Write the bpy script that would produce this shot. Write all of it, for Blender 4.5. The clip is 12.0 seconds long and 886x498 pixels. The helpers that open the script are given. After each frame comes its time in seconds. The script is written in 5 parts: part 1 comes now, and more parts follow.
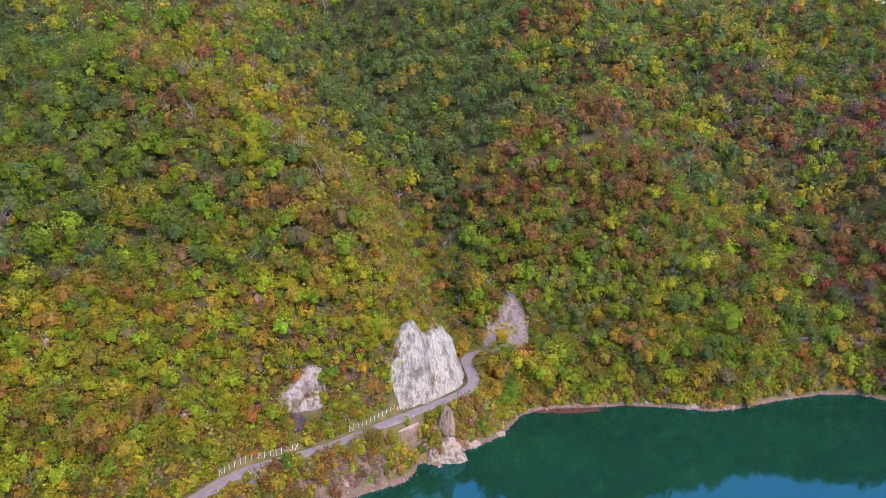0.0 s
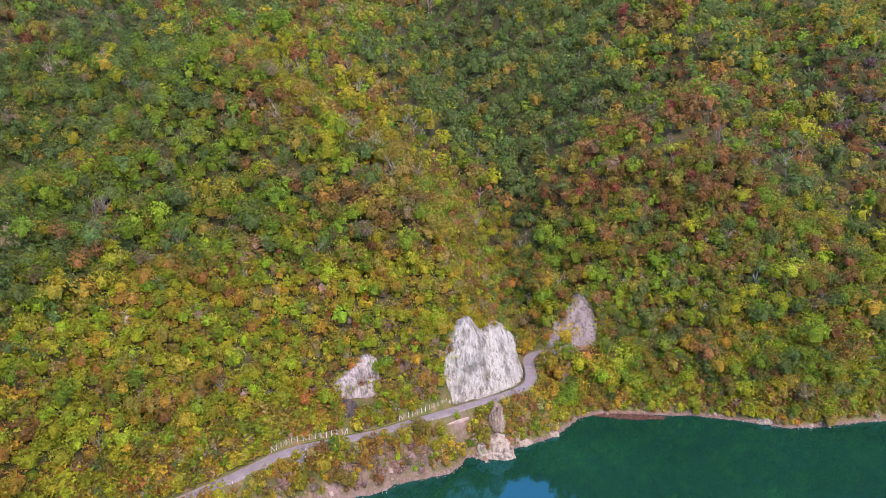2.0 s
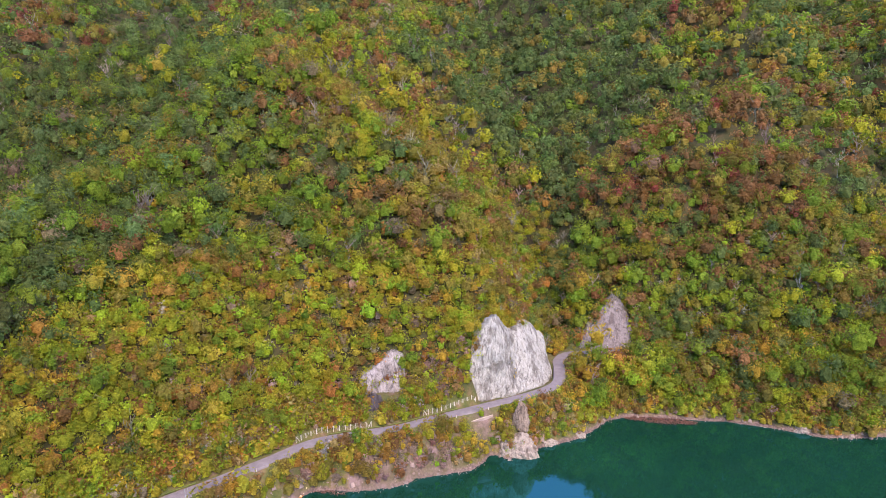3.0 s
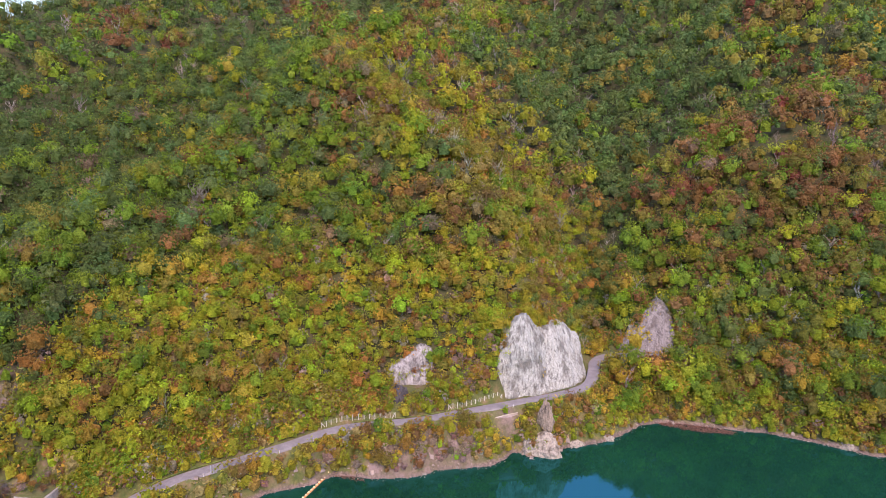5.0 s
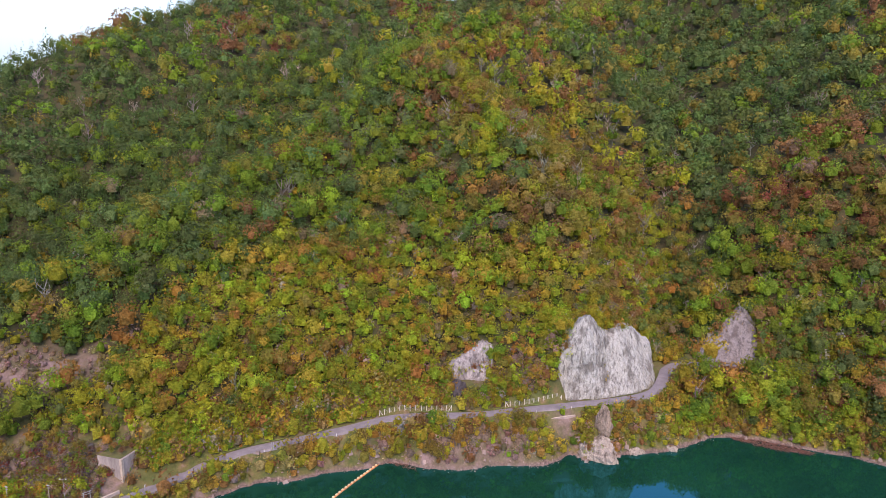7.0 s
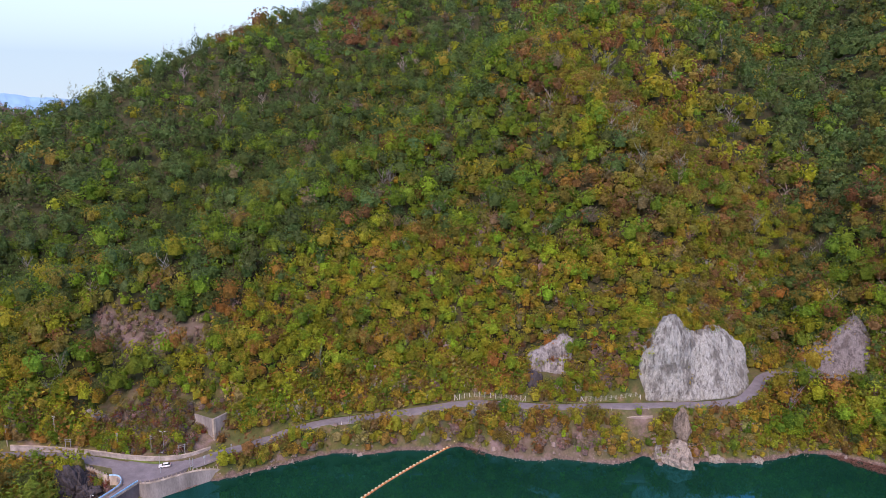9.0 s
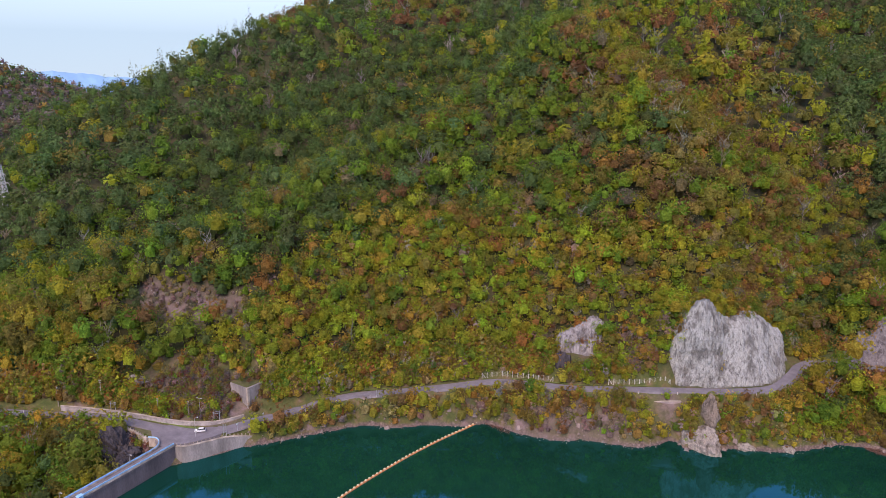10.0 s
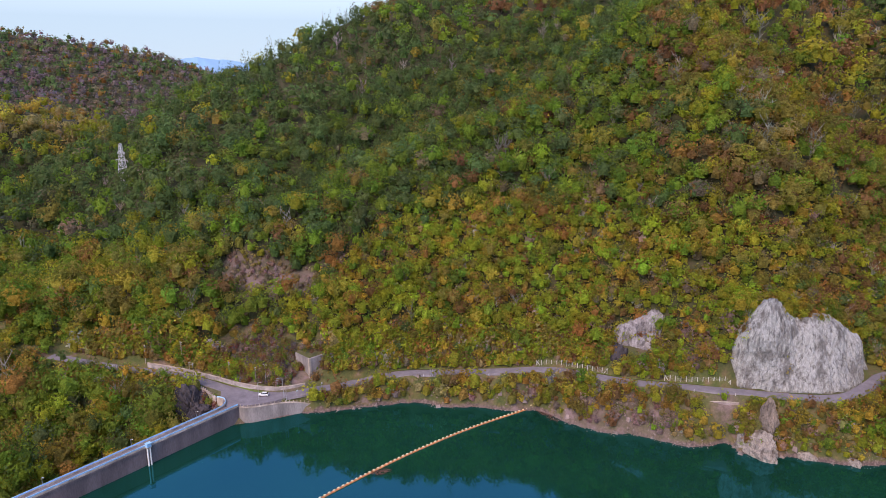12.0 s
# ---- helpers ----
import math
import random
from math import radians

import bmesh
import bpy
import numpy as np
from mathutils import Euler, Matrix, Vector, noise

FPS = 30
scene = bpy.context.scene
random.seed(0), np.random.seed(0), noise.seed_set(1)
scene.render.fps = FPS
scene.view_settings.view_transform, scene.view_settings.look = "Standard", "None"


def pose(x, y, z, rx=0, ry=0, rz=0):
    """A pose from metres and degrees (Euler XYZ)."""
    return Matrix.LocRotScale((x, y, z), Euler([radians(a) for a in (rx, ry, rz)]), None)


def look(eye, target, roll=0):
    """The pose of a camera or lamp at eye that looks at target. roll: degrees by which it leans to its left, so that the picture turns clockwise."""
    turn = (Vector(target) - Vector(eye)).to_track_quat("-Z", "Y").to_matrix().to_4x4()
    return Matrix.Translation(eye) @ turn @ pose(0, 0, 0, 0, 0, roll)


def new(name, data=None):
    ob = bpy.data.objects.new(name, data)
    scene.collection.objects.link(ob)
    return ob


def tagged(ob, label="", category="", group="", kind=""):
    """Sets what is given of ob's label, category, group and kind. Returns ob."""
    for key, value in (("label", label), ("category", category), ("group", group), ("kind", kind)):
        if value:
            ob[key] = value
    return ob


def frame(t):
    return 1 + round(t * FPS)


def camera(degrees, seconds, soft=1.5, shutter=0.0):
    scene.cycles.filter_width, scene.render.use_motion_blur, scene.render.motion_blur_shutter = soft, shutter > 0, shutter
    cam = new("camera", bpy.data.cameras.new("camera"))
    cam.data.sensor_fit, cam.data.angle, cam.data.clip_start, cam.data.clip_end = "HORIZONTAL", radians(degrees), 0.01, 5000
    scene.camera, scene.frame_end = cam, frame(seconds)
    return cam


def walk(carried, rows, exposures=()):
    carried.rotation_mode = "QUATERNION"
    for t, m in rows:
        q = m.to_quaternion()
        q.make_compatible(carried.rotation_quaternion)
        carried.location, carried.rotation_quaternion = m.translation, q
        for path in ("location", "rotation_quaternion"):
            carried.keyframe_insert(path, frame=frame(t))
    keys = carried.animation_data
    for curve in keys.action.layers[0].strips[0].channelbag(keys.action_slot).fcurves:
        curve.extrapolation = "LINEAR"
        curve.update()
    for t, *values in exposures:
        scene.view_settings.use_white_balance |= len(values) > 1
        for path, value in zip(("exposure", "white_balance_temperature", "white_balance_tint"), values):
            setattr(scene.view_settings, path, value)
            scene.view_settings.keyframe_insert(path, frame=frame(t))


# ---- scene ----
cam = camera(63.7, 12.0, soft=0.5)
METRES, EYE, TILT, LEAN, TURN = 165.0, 144.5, -10.5, 0.0, 0.0
ROWS = [
    (0.0, 0.0, 0.0, 0.0, 0.0, 0.0, -0.0),
    (0.5, 0.0413, -0.0057, -0.0005, 2.28, -0.04, -0.46),
    (1.0, 0.0826, -0.0096, -0.0008, 4.6, -0.11, -0.92),
    (1.5, 0.1243, -0.0122, -0.0017, 7.0, -0.17, -1.36),
    (2.0, 0.166, -0.0133, -0.0018, 9.51, -0.27, -1.83),
    (2.5, 0.2076, -0.0126, -0.0016, 11.96, -0.4, -2.29),
    (3.0, 0.2496, -0.0104, -0.0011, 14.2, -0.54, -2.69),
    (5.0, 0.4169, 0.0139, 0.0048, 21.62, -1.1, -4.03),
    (5.5, 0.4573, 0.0238, 0.0067, 23.59, -1.26, -4.36),
    (6.0, 0.4959, 0.0349, 0.0089, 25.83, -1.46, -4.74),
    (6.5, 0.5344, 0.0472, 0.011, 28.52, -1.69, -5.18),
    (7.0, 0.5728, 0.0611, 0.0136, 31.58, -2.0, -5.66),
    (9.0, 0.7231, 0.1343, 0.0261, 43.19, -3.91, -7.32),
    (9.5, 0.7577, 0.1569, 0.0305, 45.68, -5.03, -7.64),
    (10.0, 0.7912, 0.181, 0.0353, 48.18, -6.15, -7.94),
    (10.5, 0.8233, 0.2062, 0.0406, 50.67, -7.18, -8.24),
    (11.0, 0.8544, 0.2332, 0.0466, 53.17, -7.91, -8.52),
    (11.5, 0.8844, 0.2613, 0.0526, 55.69, -8.35, -8.81),
    (12.0, 0.9137, 0.2909, 0.0578, 58.1, -8.68, -9.08),
]
walk(cam, [(t, pose(0, 0, EYE, TILT, LEAN, TURN) @ pose(METRES * x, METRES * y, METRES * z, 90 + pitch, roll, yaw)) for t, x, y, z, yaw, pitch, roll in ROWS],
     exposures=[(0.0, 0.64, 6950, 31.5), (2.5, 0.74, 6950, 31.5), (5.0, 0.64, 7000, 31.5), (7.0, 0.4, 6950, 31.5), (9.0, 0.03, 6800, 32), (10.5, -0.04, 6750, 32), (12.0, 0.0, 6750, 32)])

# ---- daylight: thin high cloud, a soft sun from behind the camera ----
SUN_ELEVATION, SUN_AZIMUTH = 43.0, 148.0      # azimuth clockwise from +y
world = bpy.data.worlds.new("sky")
scene.world = world
world.use_nodes = True
wn, wl = world.node_tree.nodes, world.node_tree.links
wn.clear()
w_out, w_bg = wn.new("ShaderNodeOutputWorld"), wn.new("ShaderNodeBackground")
w_sky = wn.new("ShaderNodeTexSky")
w_sky.sky_type, w_sky.sun_disc = "NISHITA", False
w_sky.sun_elevation, w_sky.sun_rotation = radians(SUN_ELEVATION), radians(SUN_AZIMUTH)
w_sky.air_density, w_sky.dust_density, w_sky.ozone_density, w_sky.altitude = 1.0, 0.1, 1.2, 300
w_co, w_map, w_noise, w_ramp, w_mix = (wn.new(k) for k in ("ShaderNodeTexCoord", "ShaderNodeMapping", "ShaderNodeTexNoise", "ShaderNodeValToRGB", "ShaderNodeMix"))
w_map.inputs["Scale"].default_value = (1.2, 1.2, 5.0)
w_noise.inputs["Scale"].default_value, w_noise.inputs["Detail"].default_value = 2.2, 6.0
w_ramp.color_ramp.elements[0].position, w_ramp.color_ramp.elements[1].position = 0.0, 0.36
w_mix.data_type = "RGBA"
w_mix.inputs["B"].default_value = (1.36, 2.1, 2.46, 1)
w_fac = wn.new("ShaderNodeMath")
w_fac.operation = "MULTIPLY"
w_fac.inputs[1].default_value = 0.97
wl.new(w_co.outputs["Generated"], w_map.inputs["Vector"])
wl.new(w_map.outputs["Vector"], w_noise.inputs["Vector"])
wl.new(w_noise.outputs["Fac"], w_ramp.inputs["Fac"])
wl.new(w_ramp.outputs["Color"], w_fac.inputs[0])
w_sep, w_low, w_cov = wn.new("ShaderNodeSeparateXYZ"), wn.new("ShaderNodeMapRange"), wn.new("ShaderNodeMath")
w_low.inputs["From Min"].default_value, w_low.inputs["From Max"].default_value = 0.06, 0.4
w_low.inputs["To Min"].default_value, w_low.inputs["To Max"].default_value = 1.0, 0.05
w_cov.operation = "MULTIPLY"
wl.new(w_co.outputs["Generated"], w_sep.inputs["Vector"])
wl.new(w_sep.outputs["Z"], w_low.inputs["Value"])
wl.new(w_fac.outputs[0], w_cov.inputs[0])
wl.new(w_low.outputs["Result"], w_cov.inputs[1])
wl.new(w_cov.outputs[0], w_mix.inputs["Factor"])
wl.new(w_sky.outputs["Color"], w_mix.inputs["A"])
wl.new(w_mix.outputs["Result"], w_bg.inputs["Color"])
w_bg.inputs["Strength"].default_value = 0.36
wl.new(w_bg.outputs["Background"], w_out.inputs["Surface"])

sun_data = bpy.data.lights.new("sun", "SUN")
sun_data.energy, sun_data.angle, sun_data.color = 4.0, radians(36), (1.0, 0.84, 0.6)
sun = new("sun", sun_data)
_az, _el = radians(SUN_AZIMUTH), radians(SUN_ELEVATION)
sun_from = Vector((math.sin(_az) * math.cos(_el), math.cos(_az) * math.cos(_el), math.sin(_el)))
sun.matrix_world = look(tuple(sun_from * 500), (0, 0, 0))

# ---- materials ----
def material(name):
    m = bpy.data.materials.new(name)
    m.use_nodes = True
    t = m.node_tree
    return m, t.nodes, t.links, t.nodes["Principled BSDF"]


def ramp_node(n, stops):
    r = n.new("ShaderNodeValToRGB")
    e = r.color_ramp.elements
    while len(e) < len(stops):
        e.new(0.5)
    for k, (p, c) in zip(e, stops):
        k.position, k.color = p, (*c, 1)
    return r


def noise_node(n, l, scale, detail=5.0, stretch=(1, 1, 1), rough=0.55):
    co, mp, no = n.new("ShaderNodeNewGeometry"), n.new("ShaderNodeMapping"), n.new("ShaderNodeTexNoise")
    mp.inputs["Scale"].default_value = stretch
    no.inputs["Scale"].default_value, no.inputs["Detail"].default_value, no.inputs["Roughness"].default_value = scale, detail, rough
    l.new(co.outputs["Position"], mp.inputs["Vector"])
    l.new(mp.outputs["Vector"], no.inputs["Vector"])
    return no


def mix_node(n, l, fac, a, b, mode="MIX"):
    x = n.new("ShaderNodeMix")
    x.data_type, x.blend_type = "RGBA", mode
    for key, v in (("Factor", fac), ("A", a), ("B", b)):
        if isinstance(v, (int, float)):
            x.inputs[key].default_value = v
        elif isinstance(v, tuple):
            x.inputs[key].default_value = (*v, 1)
        else:
            l.new(v, x.inputs[key])
    return x.outputs["Result"]


def bump_node(n, l, height, strength, distance):
    b = n.new("ShaderNodeBump")
    b.inputs["Strength"].default_value, b.inputs["Distance"].default_value = strength, distance
    l.new(height, b.inputs["Height"])
    return b.outputs["Normal"]


def plain(name, colour, rough=0.7, metal=0.0, scale=1.5, vary=0.35, bump=0.0, stretch=(1, 1, 1)):
    """A surface of one colour with stains at two scales."""
    m, n, l, p = material(name)
    big, small = noise_node(n, l, scale * 0.3, 4, stretch), noise_node(n, l, scale * 4, 6, stretch)
    dark = tuple(c * (1 - vary) for c in colour)
    light = tuple(min(1, c * (1 + vary * 0.5)) for c in colour)
    r1 = ramp_node(n, ((0.3, dark), (0.7, light)))
    l.new(big.outputs["Fac"], r1.inputs["Fac"])
    r2 = ramp_node(n, ((0.3, (0.75, 0.75, 0.75)), (0.7, (1.1, 1.1, 1.1))))
    l.new(small.outputs["Fac"], r2.inputs["Fac"])
    l.new(mix_node(n, l, 1.0, r1.outputs["Color"], r2.outputs["Color"], "MULTIPLY"), p.inputs["Base Color"])
    p.inputs["Roughness"].default_value, p.inputs["Metallic"].default_value = rough, metal
    if bump:
        l.new(bump_node(n, l, small.outputs["Fac"], 0.6, bump), p.inputs["Normal"])
    return m


def rock_material(name, light, dark, stain, streak=(1.0, 1.0, 0.12), scale=0.55, blotch=0.56):
    """Weathered stone: pale faces, fine seep streaks that run down, cracks and dark or rusty patches of lichen."""
    m, n, l, p = material(name)
    a = noise_node(n, l, scale, 9, streak, 0.66)
    b = noise_node(n, l, scale * 0.2, 8, (1, 1, 0.55), 0.68)
    c = noise_node(n, l, scale * 3.2, 9, (1, 1, 0.4), 0.72)
    d = noise_node(n, l, scale * 0.5, 8, (1, 1, 0.45), 0.75)
    r = ramp_node(n, ((0.36, dark), (0.43, tuple(0.35 * x + 0.65 * y for x, y in zip(dark, light))), (0.52, light)))
    l.new(a.outputs["Fac"], r.inputs["Fac"])
    rs = ramp_node(n, ((blotch - 0.03, (0, 0, 0)), (blotch + 0.07, (0.8, 0.8, 0.8))))
    l.new(b.outputs["Fac"], rs.inputs["Fac"])
    col = mix_node(n, l, rs.outputs["Color"], r.outputs["Color"], stain)
    rd = ramp_node(n, ((0.55, (0, 0, 0)), (0.61, (0.8, 0.8, 0.8))))
    l.new(d.outputs["Fac"], rd.inputs["Fac"])
    col = mix_node(n, l, rd.outputs["Color"], col, tuple(x * 0.6 for x in dark))
    rc = ramp_node(n, ((0.3, (0.55, 0.55, 0.57)), (0.62, (1.1, 1.1, 1.1))))
    l.new(c.outputs["Fac"], rc.inputs["Fac"])
    e = noise_node(n, l, scale * 5.5, 6, (1, 1, 0.6), 0.7)
    re = ramp_node(n, ((0.36, (0.42, 0.4, 0.4)), (0.5, (1, 1, 1))))
    l.new(e.outputs["Fac"], re.inputs["Fac"])
    col = mix_node(n, l, 1.0, col, re.outputs["Color"], "MULTIPLY")
    l.new(mix_node(n, l, 1.0, col, rc.outputs["Color"], "MULTIPLY"), p.inputs["Base Color"])
    p.inputs["Roughness"].default_value = 0.9
    l.new(bump_node(n, l, c.outputs["Fac"], 0.9, 0.6), p.inputs["Normal"])
    return m


def foliage_material(name, source, colour=(0.1, 0.1, 0.1)):
    """Leaves: 'tint' takes the species colour stored with the forest, 'object' varies one colour from tree to tree."""
    m, n, l, p = material(name)
    if source == "tint":
        at = n.new("ShaderNodeAttribute")
        at.attribute_name = "tint"
        col = at.outputs["Color"]
    else:
        inf, hs = n.new("ShaderNodeObjectInfo"), n.new("ShaderNodeHueSaturation")
        isl = n.new("ShaderNodeNewGeometry")
        rv = n.new("ShaderNodeMapRange")
        rv.inputs["To Min"].default_value, rv.inputs["To Max"].default_value = 0.6, 1.35
        rh = n.new("ShaderNodeMapRange")
        rh.inputs["To Min"].default_value, rh.inputs["To Max"].default_value = 0.475, 0.525
        l.new(isl.outputs["Random Per Island"], rv.inputs["Value"])
        l.new(inf.outputs["Random"], rh.inputs["Value"])
        hs.inputs["Color"].default_value = (*colour, 1)
        l.new(rv.outputs["Result"], hs.inputs["Value"])
        l.new(rh.outputs["Result"], hs.inputs["Hue"])
        col = hs.outputs["Color"]
    fine, broad = noise_node(n, l, 1.2, 5, (1, 1, 1.3), 0.8), noise_node(n, l, 0.12, 3)
    rf = ramp_node(n, ((0.34, (0.46, 0.5, 0.5)), (0.66, (1.48, 1.45, 1.4))))
    l.new(fine.outputs["Fac"], rf.inputs["Fac"])
    rb = ramp_node(n, ((0.35, (0.84, 0.92, 0.95)), (0.65, (1.14, 1.06, 1.0))))
    l.new(broad.outputs["Fac"], rb.inputs["Fac"])
    col = mix_node(n, l, 1.0, col, rf.outputs["Color"], "MULTIPLY")
    col = mix_node(n, l, 1.0, col, rb.outputs["Color"], "MULTIPLY")
    l.new(col, p.inputs["Base Color"])
    nrm = bump_node(n, l, fine.outputs["Fac"], 1.0, 1.0)
    l.new(nrm, p.inputs["Normal"])
    p.inputs["Roughness"].default_value = 0.65
    p.inputs["Specular IOR Level"].default_value = 0.12
    tr, mx = n.new("ShaderNodeBsdfTranslucent"), n.new("ShaderNodeMixShader")
    mx.inputs["Fac"].default_value = 0.45
    l.new(col, tr.inputs["Color"])
    l.new(nrm, tr.inputs["Normal"])
    l.new(p.outputs["BSDF"], mx.inputs[1])
    l.new(tr.outputs["BSDF"], mx.inputs[2])
    l.new(mx.outputs["Shader"], n["Material Output"].inputs["Surface"])
    return m


def ground_material():
    """Leaf litter and shrubs on the slopes, grass on the banks, a bare pale band of stone where the lake rises and falls."""
    m, n, l, p = material("hillside_ground")
    g = n.new("ShaderNodeNewGeometry")
    sep = n.new("ShaderNodeSeparateXYZ")
    l.new(g.outputs["Position"], sep.inputs["Vector"])
    n1, n2, n3 = noise_node(n, l, 0.035, 5), noise_node(n, l, 0.22, 7), noise_node(n, l, 1.1, 8, (1, 1, 1), 0.7)
    litter = ramp_node(n, ((0.3, (0.03, 0.04, 0.012)), (0.5, (0.05, 0.05, 0.017)), (0.68, (0.065, 0.048, 0.023))))
    l.new(n2.outputs["Fac"], litter.inputs["Fac"])
    grass = ramp_node(n, ((0.34, (0.06, 0.08, 0.018)), (0.5, (0.1, 0.1, 0.03)), (0.6, (0.14, 0.105, 0.045)), (0.7, (0.2, 0.14, 0.125))))
    l.new(n2.outputs["Fac"], grass.inputs["Fac"])
    stone = ramp_node(n, ((0.3, (0.06, 0.042, 0.038)), (0.55, (0.16, 0.108, 0.098)), (0.75, (0.29, 0.225, 0.2))))
    l.new(n3.outputs["Fac"], stone.inputs["Fac"])
    wob = n.new("ShaderNodeMath")
    wob.operation = "MULTIPLY_ADD"
    l.new(n2.outputs["Fac"], wob.inputs[0])
    wob.inputs[1].default_value = 5.0
    l.new(sep.outputs["Z"], wob.inputs[2])
    band = n.new("ShaderNodeMapRange")
    band.inputs["From Min"].default_value, band.inputs["From Max"].default_value = 3.2, 4.3
    l.new(wob.outputs[0], band.inputs["Value"])
    up = n.new("ShaderNodeMapRange")
    up.inputs["From Min"].default_value, up.inputs["From Max"].default_value = 22.0, 34.0
    l.new(wob.outputs[0], up.inputs["Value"])
    east = n.new("ShaderNodeMapRange")
    east.inputs["From Min"].default_value, east.inputs["From Max"].default_value = -124.0, -130.0
    l.new(sep.outputs["X"], east.inputs["Value"])
    dry = n.new("ShaderNodeMath")
    dry.operation = "MAXIMUM"
    l.new(band.outputs["Result"], dry.inputs[0])
    l.new(east.outputs["Result"], dry.inputs[1])
    low = mix_node(n, l, dry.outputs[0], stone.outputs["Color"], grass.outputs["Color"])
    col = mix_node(n, l, up.outputs["Result"], low, litter.outputs["Color"])
    at = n.new("ShaderNodeAttribute")
    at.attribute_name = "dry"
    heath = ramp_node(n, ((0.32, (0.085, 0.075, 0.03)), (0.5, (0.145, 0.105, 0.09)), (0.7, (0.22, 0.155, 0.16))))
    l.new(n2.outputs["Fac"], heath.inputs["Fac"])
    col = mix_node(n, l, at.outputs["Fac"], col, heath.outputs["Color"])
    rs = ramp_node(n, ((0.3, (0.65, 0.65, 0.65)), (0.7, (1.2, 1.2, 1.2))))
    l.new(n3.outputs["Fac"], rs.inputs["Fac"])
    l.new(mix_node(n, l, 1.0, col, rs.outputs["Color"], "MULTIPLY"), p.inputs["Base Color"])
    p.inputs["Roughness"].default_value = 0.95
    l.new(bump_node(n, l, n3.outputs["Fac"], 0.8, 0.5), p.inputs["Normal"])
    return m


def water_material():
    """Murky green water under a smooth surface that mirrors with a cool tint."""
    m, n, l, p = material("lake_water")
    murk = noise_node(n, l, 0.02, 4)
    r = ramp_node(n, ((0.35, (0.0028, 0.032, 0.019)), (0.65, (0.0036, 0.041, 0.024))))
    l.new(murk.outputs["Fac"], r.inputs["Fac"])
    l.new(r.outputs["Color"], p.inputs["Base Color"])
    p.inputs["Roughness"].default_value, p.inputs["Specular IOR Level"].default_value = 0.6, 0.0
    rip = noise_node(n, l, 0.8, 3, (1, 0.6, 1))
    nrm = bump_node(n, l, rip.outputs["Fac"], 0.035, 0.12)
    gl, mx = n.new("ShaderNodeBsdfGlossy"), n.new("ShaderNodeMixShader")
    gl.inputs["Color"].default_value, gl.inputs["Roughness"].default_value = (0.085, 0.58, 0.88, 1), 0.03
    l.new(nrm, gl.inputs["Normal"])
    mx.inputs["Fac"].default_value = 0.17
    l.new(p.outputs["BSDF"], mx.inputs[1])
    l.new(gl.outputs["BSDF"], mx.inputs[2])
    l.new(mx.outputs["Shader"], n["Material Output"].inputs["Surface"])
    return m


GROUND, WATER = ground_material(), water_material()
LEAVES = foliage_material("forest_leaves", "tint")
ASPHALT = plain("worn_asphalt", (0.2, 0.178, 0.192), 0.9, 0, 1.2, 0.25)
CONCRETE = plain("weathered_concrete", (0.46, 0.385, 0.32), 0.9, 0, 0.9, 0.55, 0.02, (1, 1, 0.35))
DARK_CONCRETE = plain("stained_dam_concrete", (0.17, 0.13, 0.135), 0.9, 0, 0.8, 0.4, 0.02, (1, 1, 0.25))
APRON = plain("pinkish_apron_concrete", (0.36, 0.28, 0.27), 0.9, 0, 0.9, 0.35, 0.02)
OLD_CONCRETE = plain("old_streaked_concrete", (0.3, 0.265, 0.255), 0.95, 0, 0.8, 0.45, 0.03, (1, 1, 0.25))
WHITE_PAINT = plain("white_paint", (0.78, 0.78, 0.76), 0.5, 0, 3, 0.15)
FENCE_POST = plain("weathered_white_concrete", (0.6, 0.57, 0.53), 0.85, 0, 2, 0.3)
BLUE_PAINT = plain("light_blue_paint", (0.32, 0.6, 0.86), 0.45, 0, 2, 0.15)
STEEL = plain("galvanised_steel", (0.5, 0.52, 0.54), 0.5, 0.6, 3, 0.2)
BARK = plain("grey_brown_bark", (0.13, 0.1, 0.08), 0.95, 0, 3, 0.4, 0.03)
TWIG = plain("bare_grey_twigs", (0.24, 0.2, 0.17), 0.95, 0, 3, 0.3)
VERGE = plain("mown_green_grass", (0.16, 0.22, 0.045), 0.95, 0, 1.0, 0.4, 0.05)
PALE_ROCK = rock_material("pale_limestone", (0.425, 0.435, 0.415), (0.165, 0.16, 0.155), (0.135, 0.125, 0.115), (1.0, 1.0, 0.22), 0.9, 0.53)
GREY_ROCK = rock_material("grey_rock", (0.36, 0.335, 0.335), (0.14, 0.125, 0.13), (0.13, 0.11, 0.1))
SHORE_ROCK = rock_material("brown_shore_rock", (0.37, 0.32, 0.275), (0.12, 0.095, 0.08), (0.13, 0.1, 0.075))
SPUR_ROCK = rock_material("dark_brown_rock", (0.3, 0.235, 0.19), (0.1, 0.078, 0.062), (0.1, 0.08, 0.06))
SCREE = rock_material("dark_grey_scree", (0.25, 0.225, 0.23), (0.11, 0.095, 0.1), (0.11, 0.09, 0.085), (1, 1, 0.3), 0.8)
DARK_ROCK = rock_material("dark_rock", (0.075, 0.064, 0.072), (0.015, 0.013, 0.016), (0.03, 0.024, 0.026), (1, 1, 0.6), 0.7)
ORANGE = plain("faded_orange_plastic", (0.55, 0.2, 0.07), 0.6, 0, 2, 0.25)
CREAM = plain("cream_float_plastic", (0.72, 0.6, 0.36), 0.6, 0, 2, 0.2)
DRIFT = plain("wet_driftwood", (0.16, 0.075, 0.058), 0.9, 0, 2, 0.4)

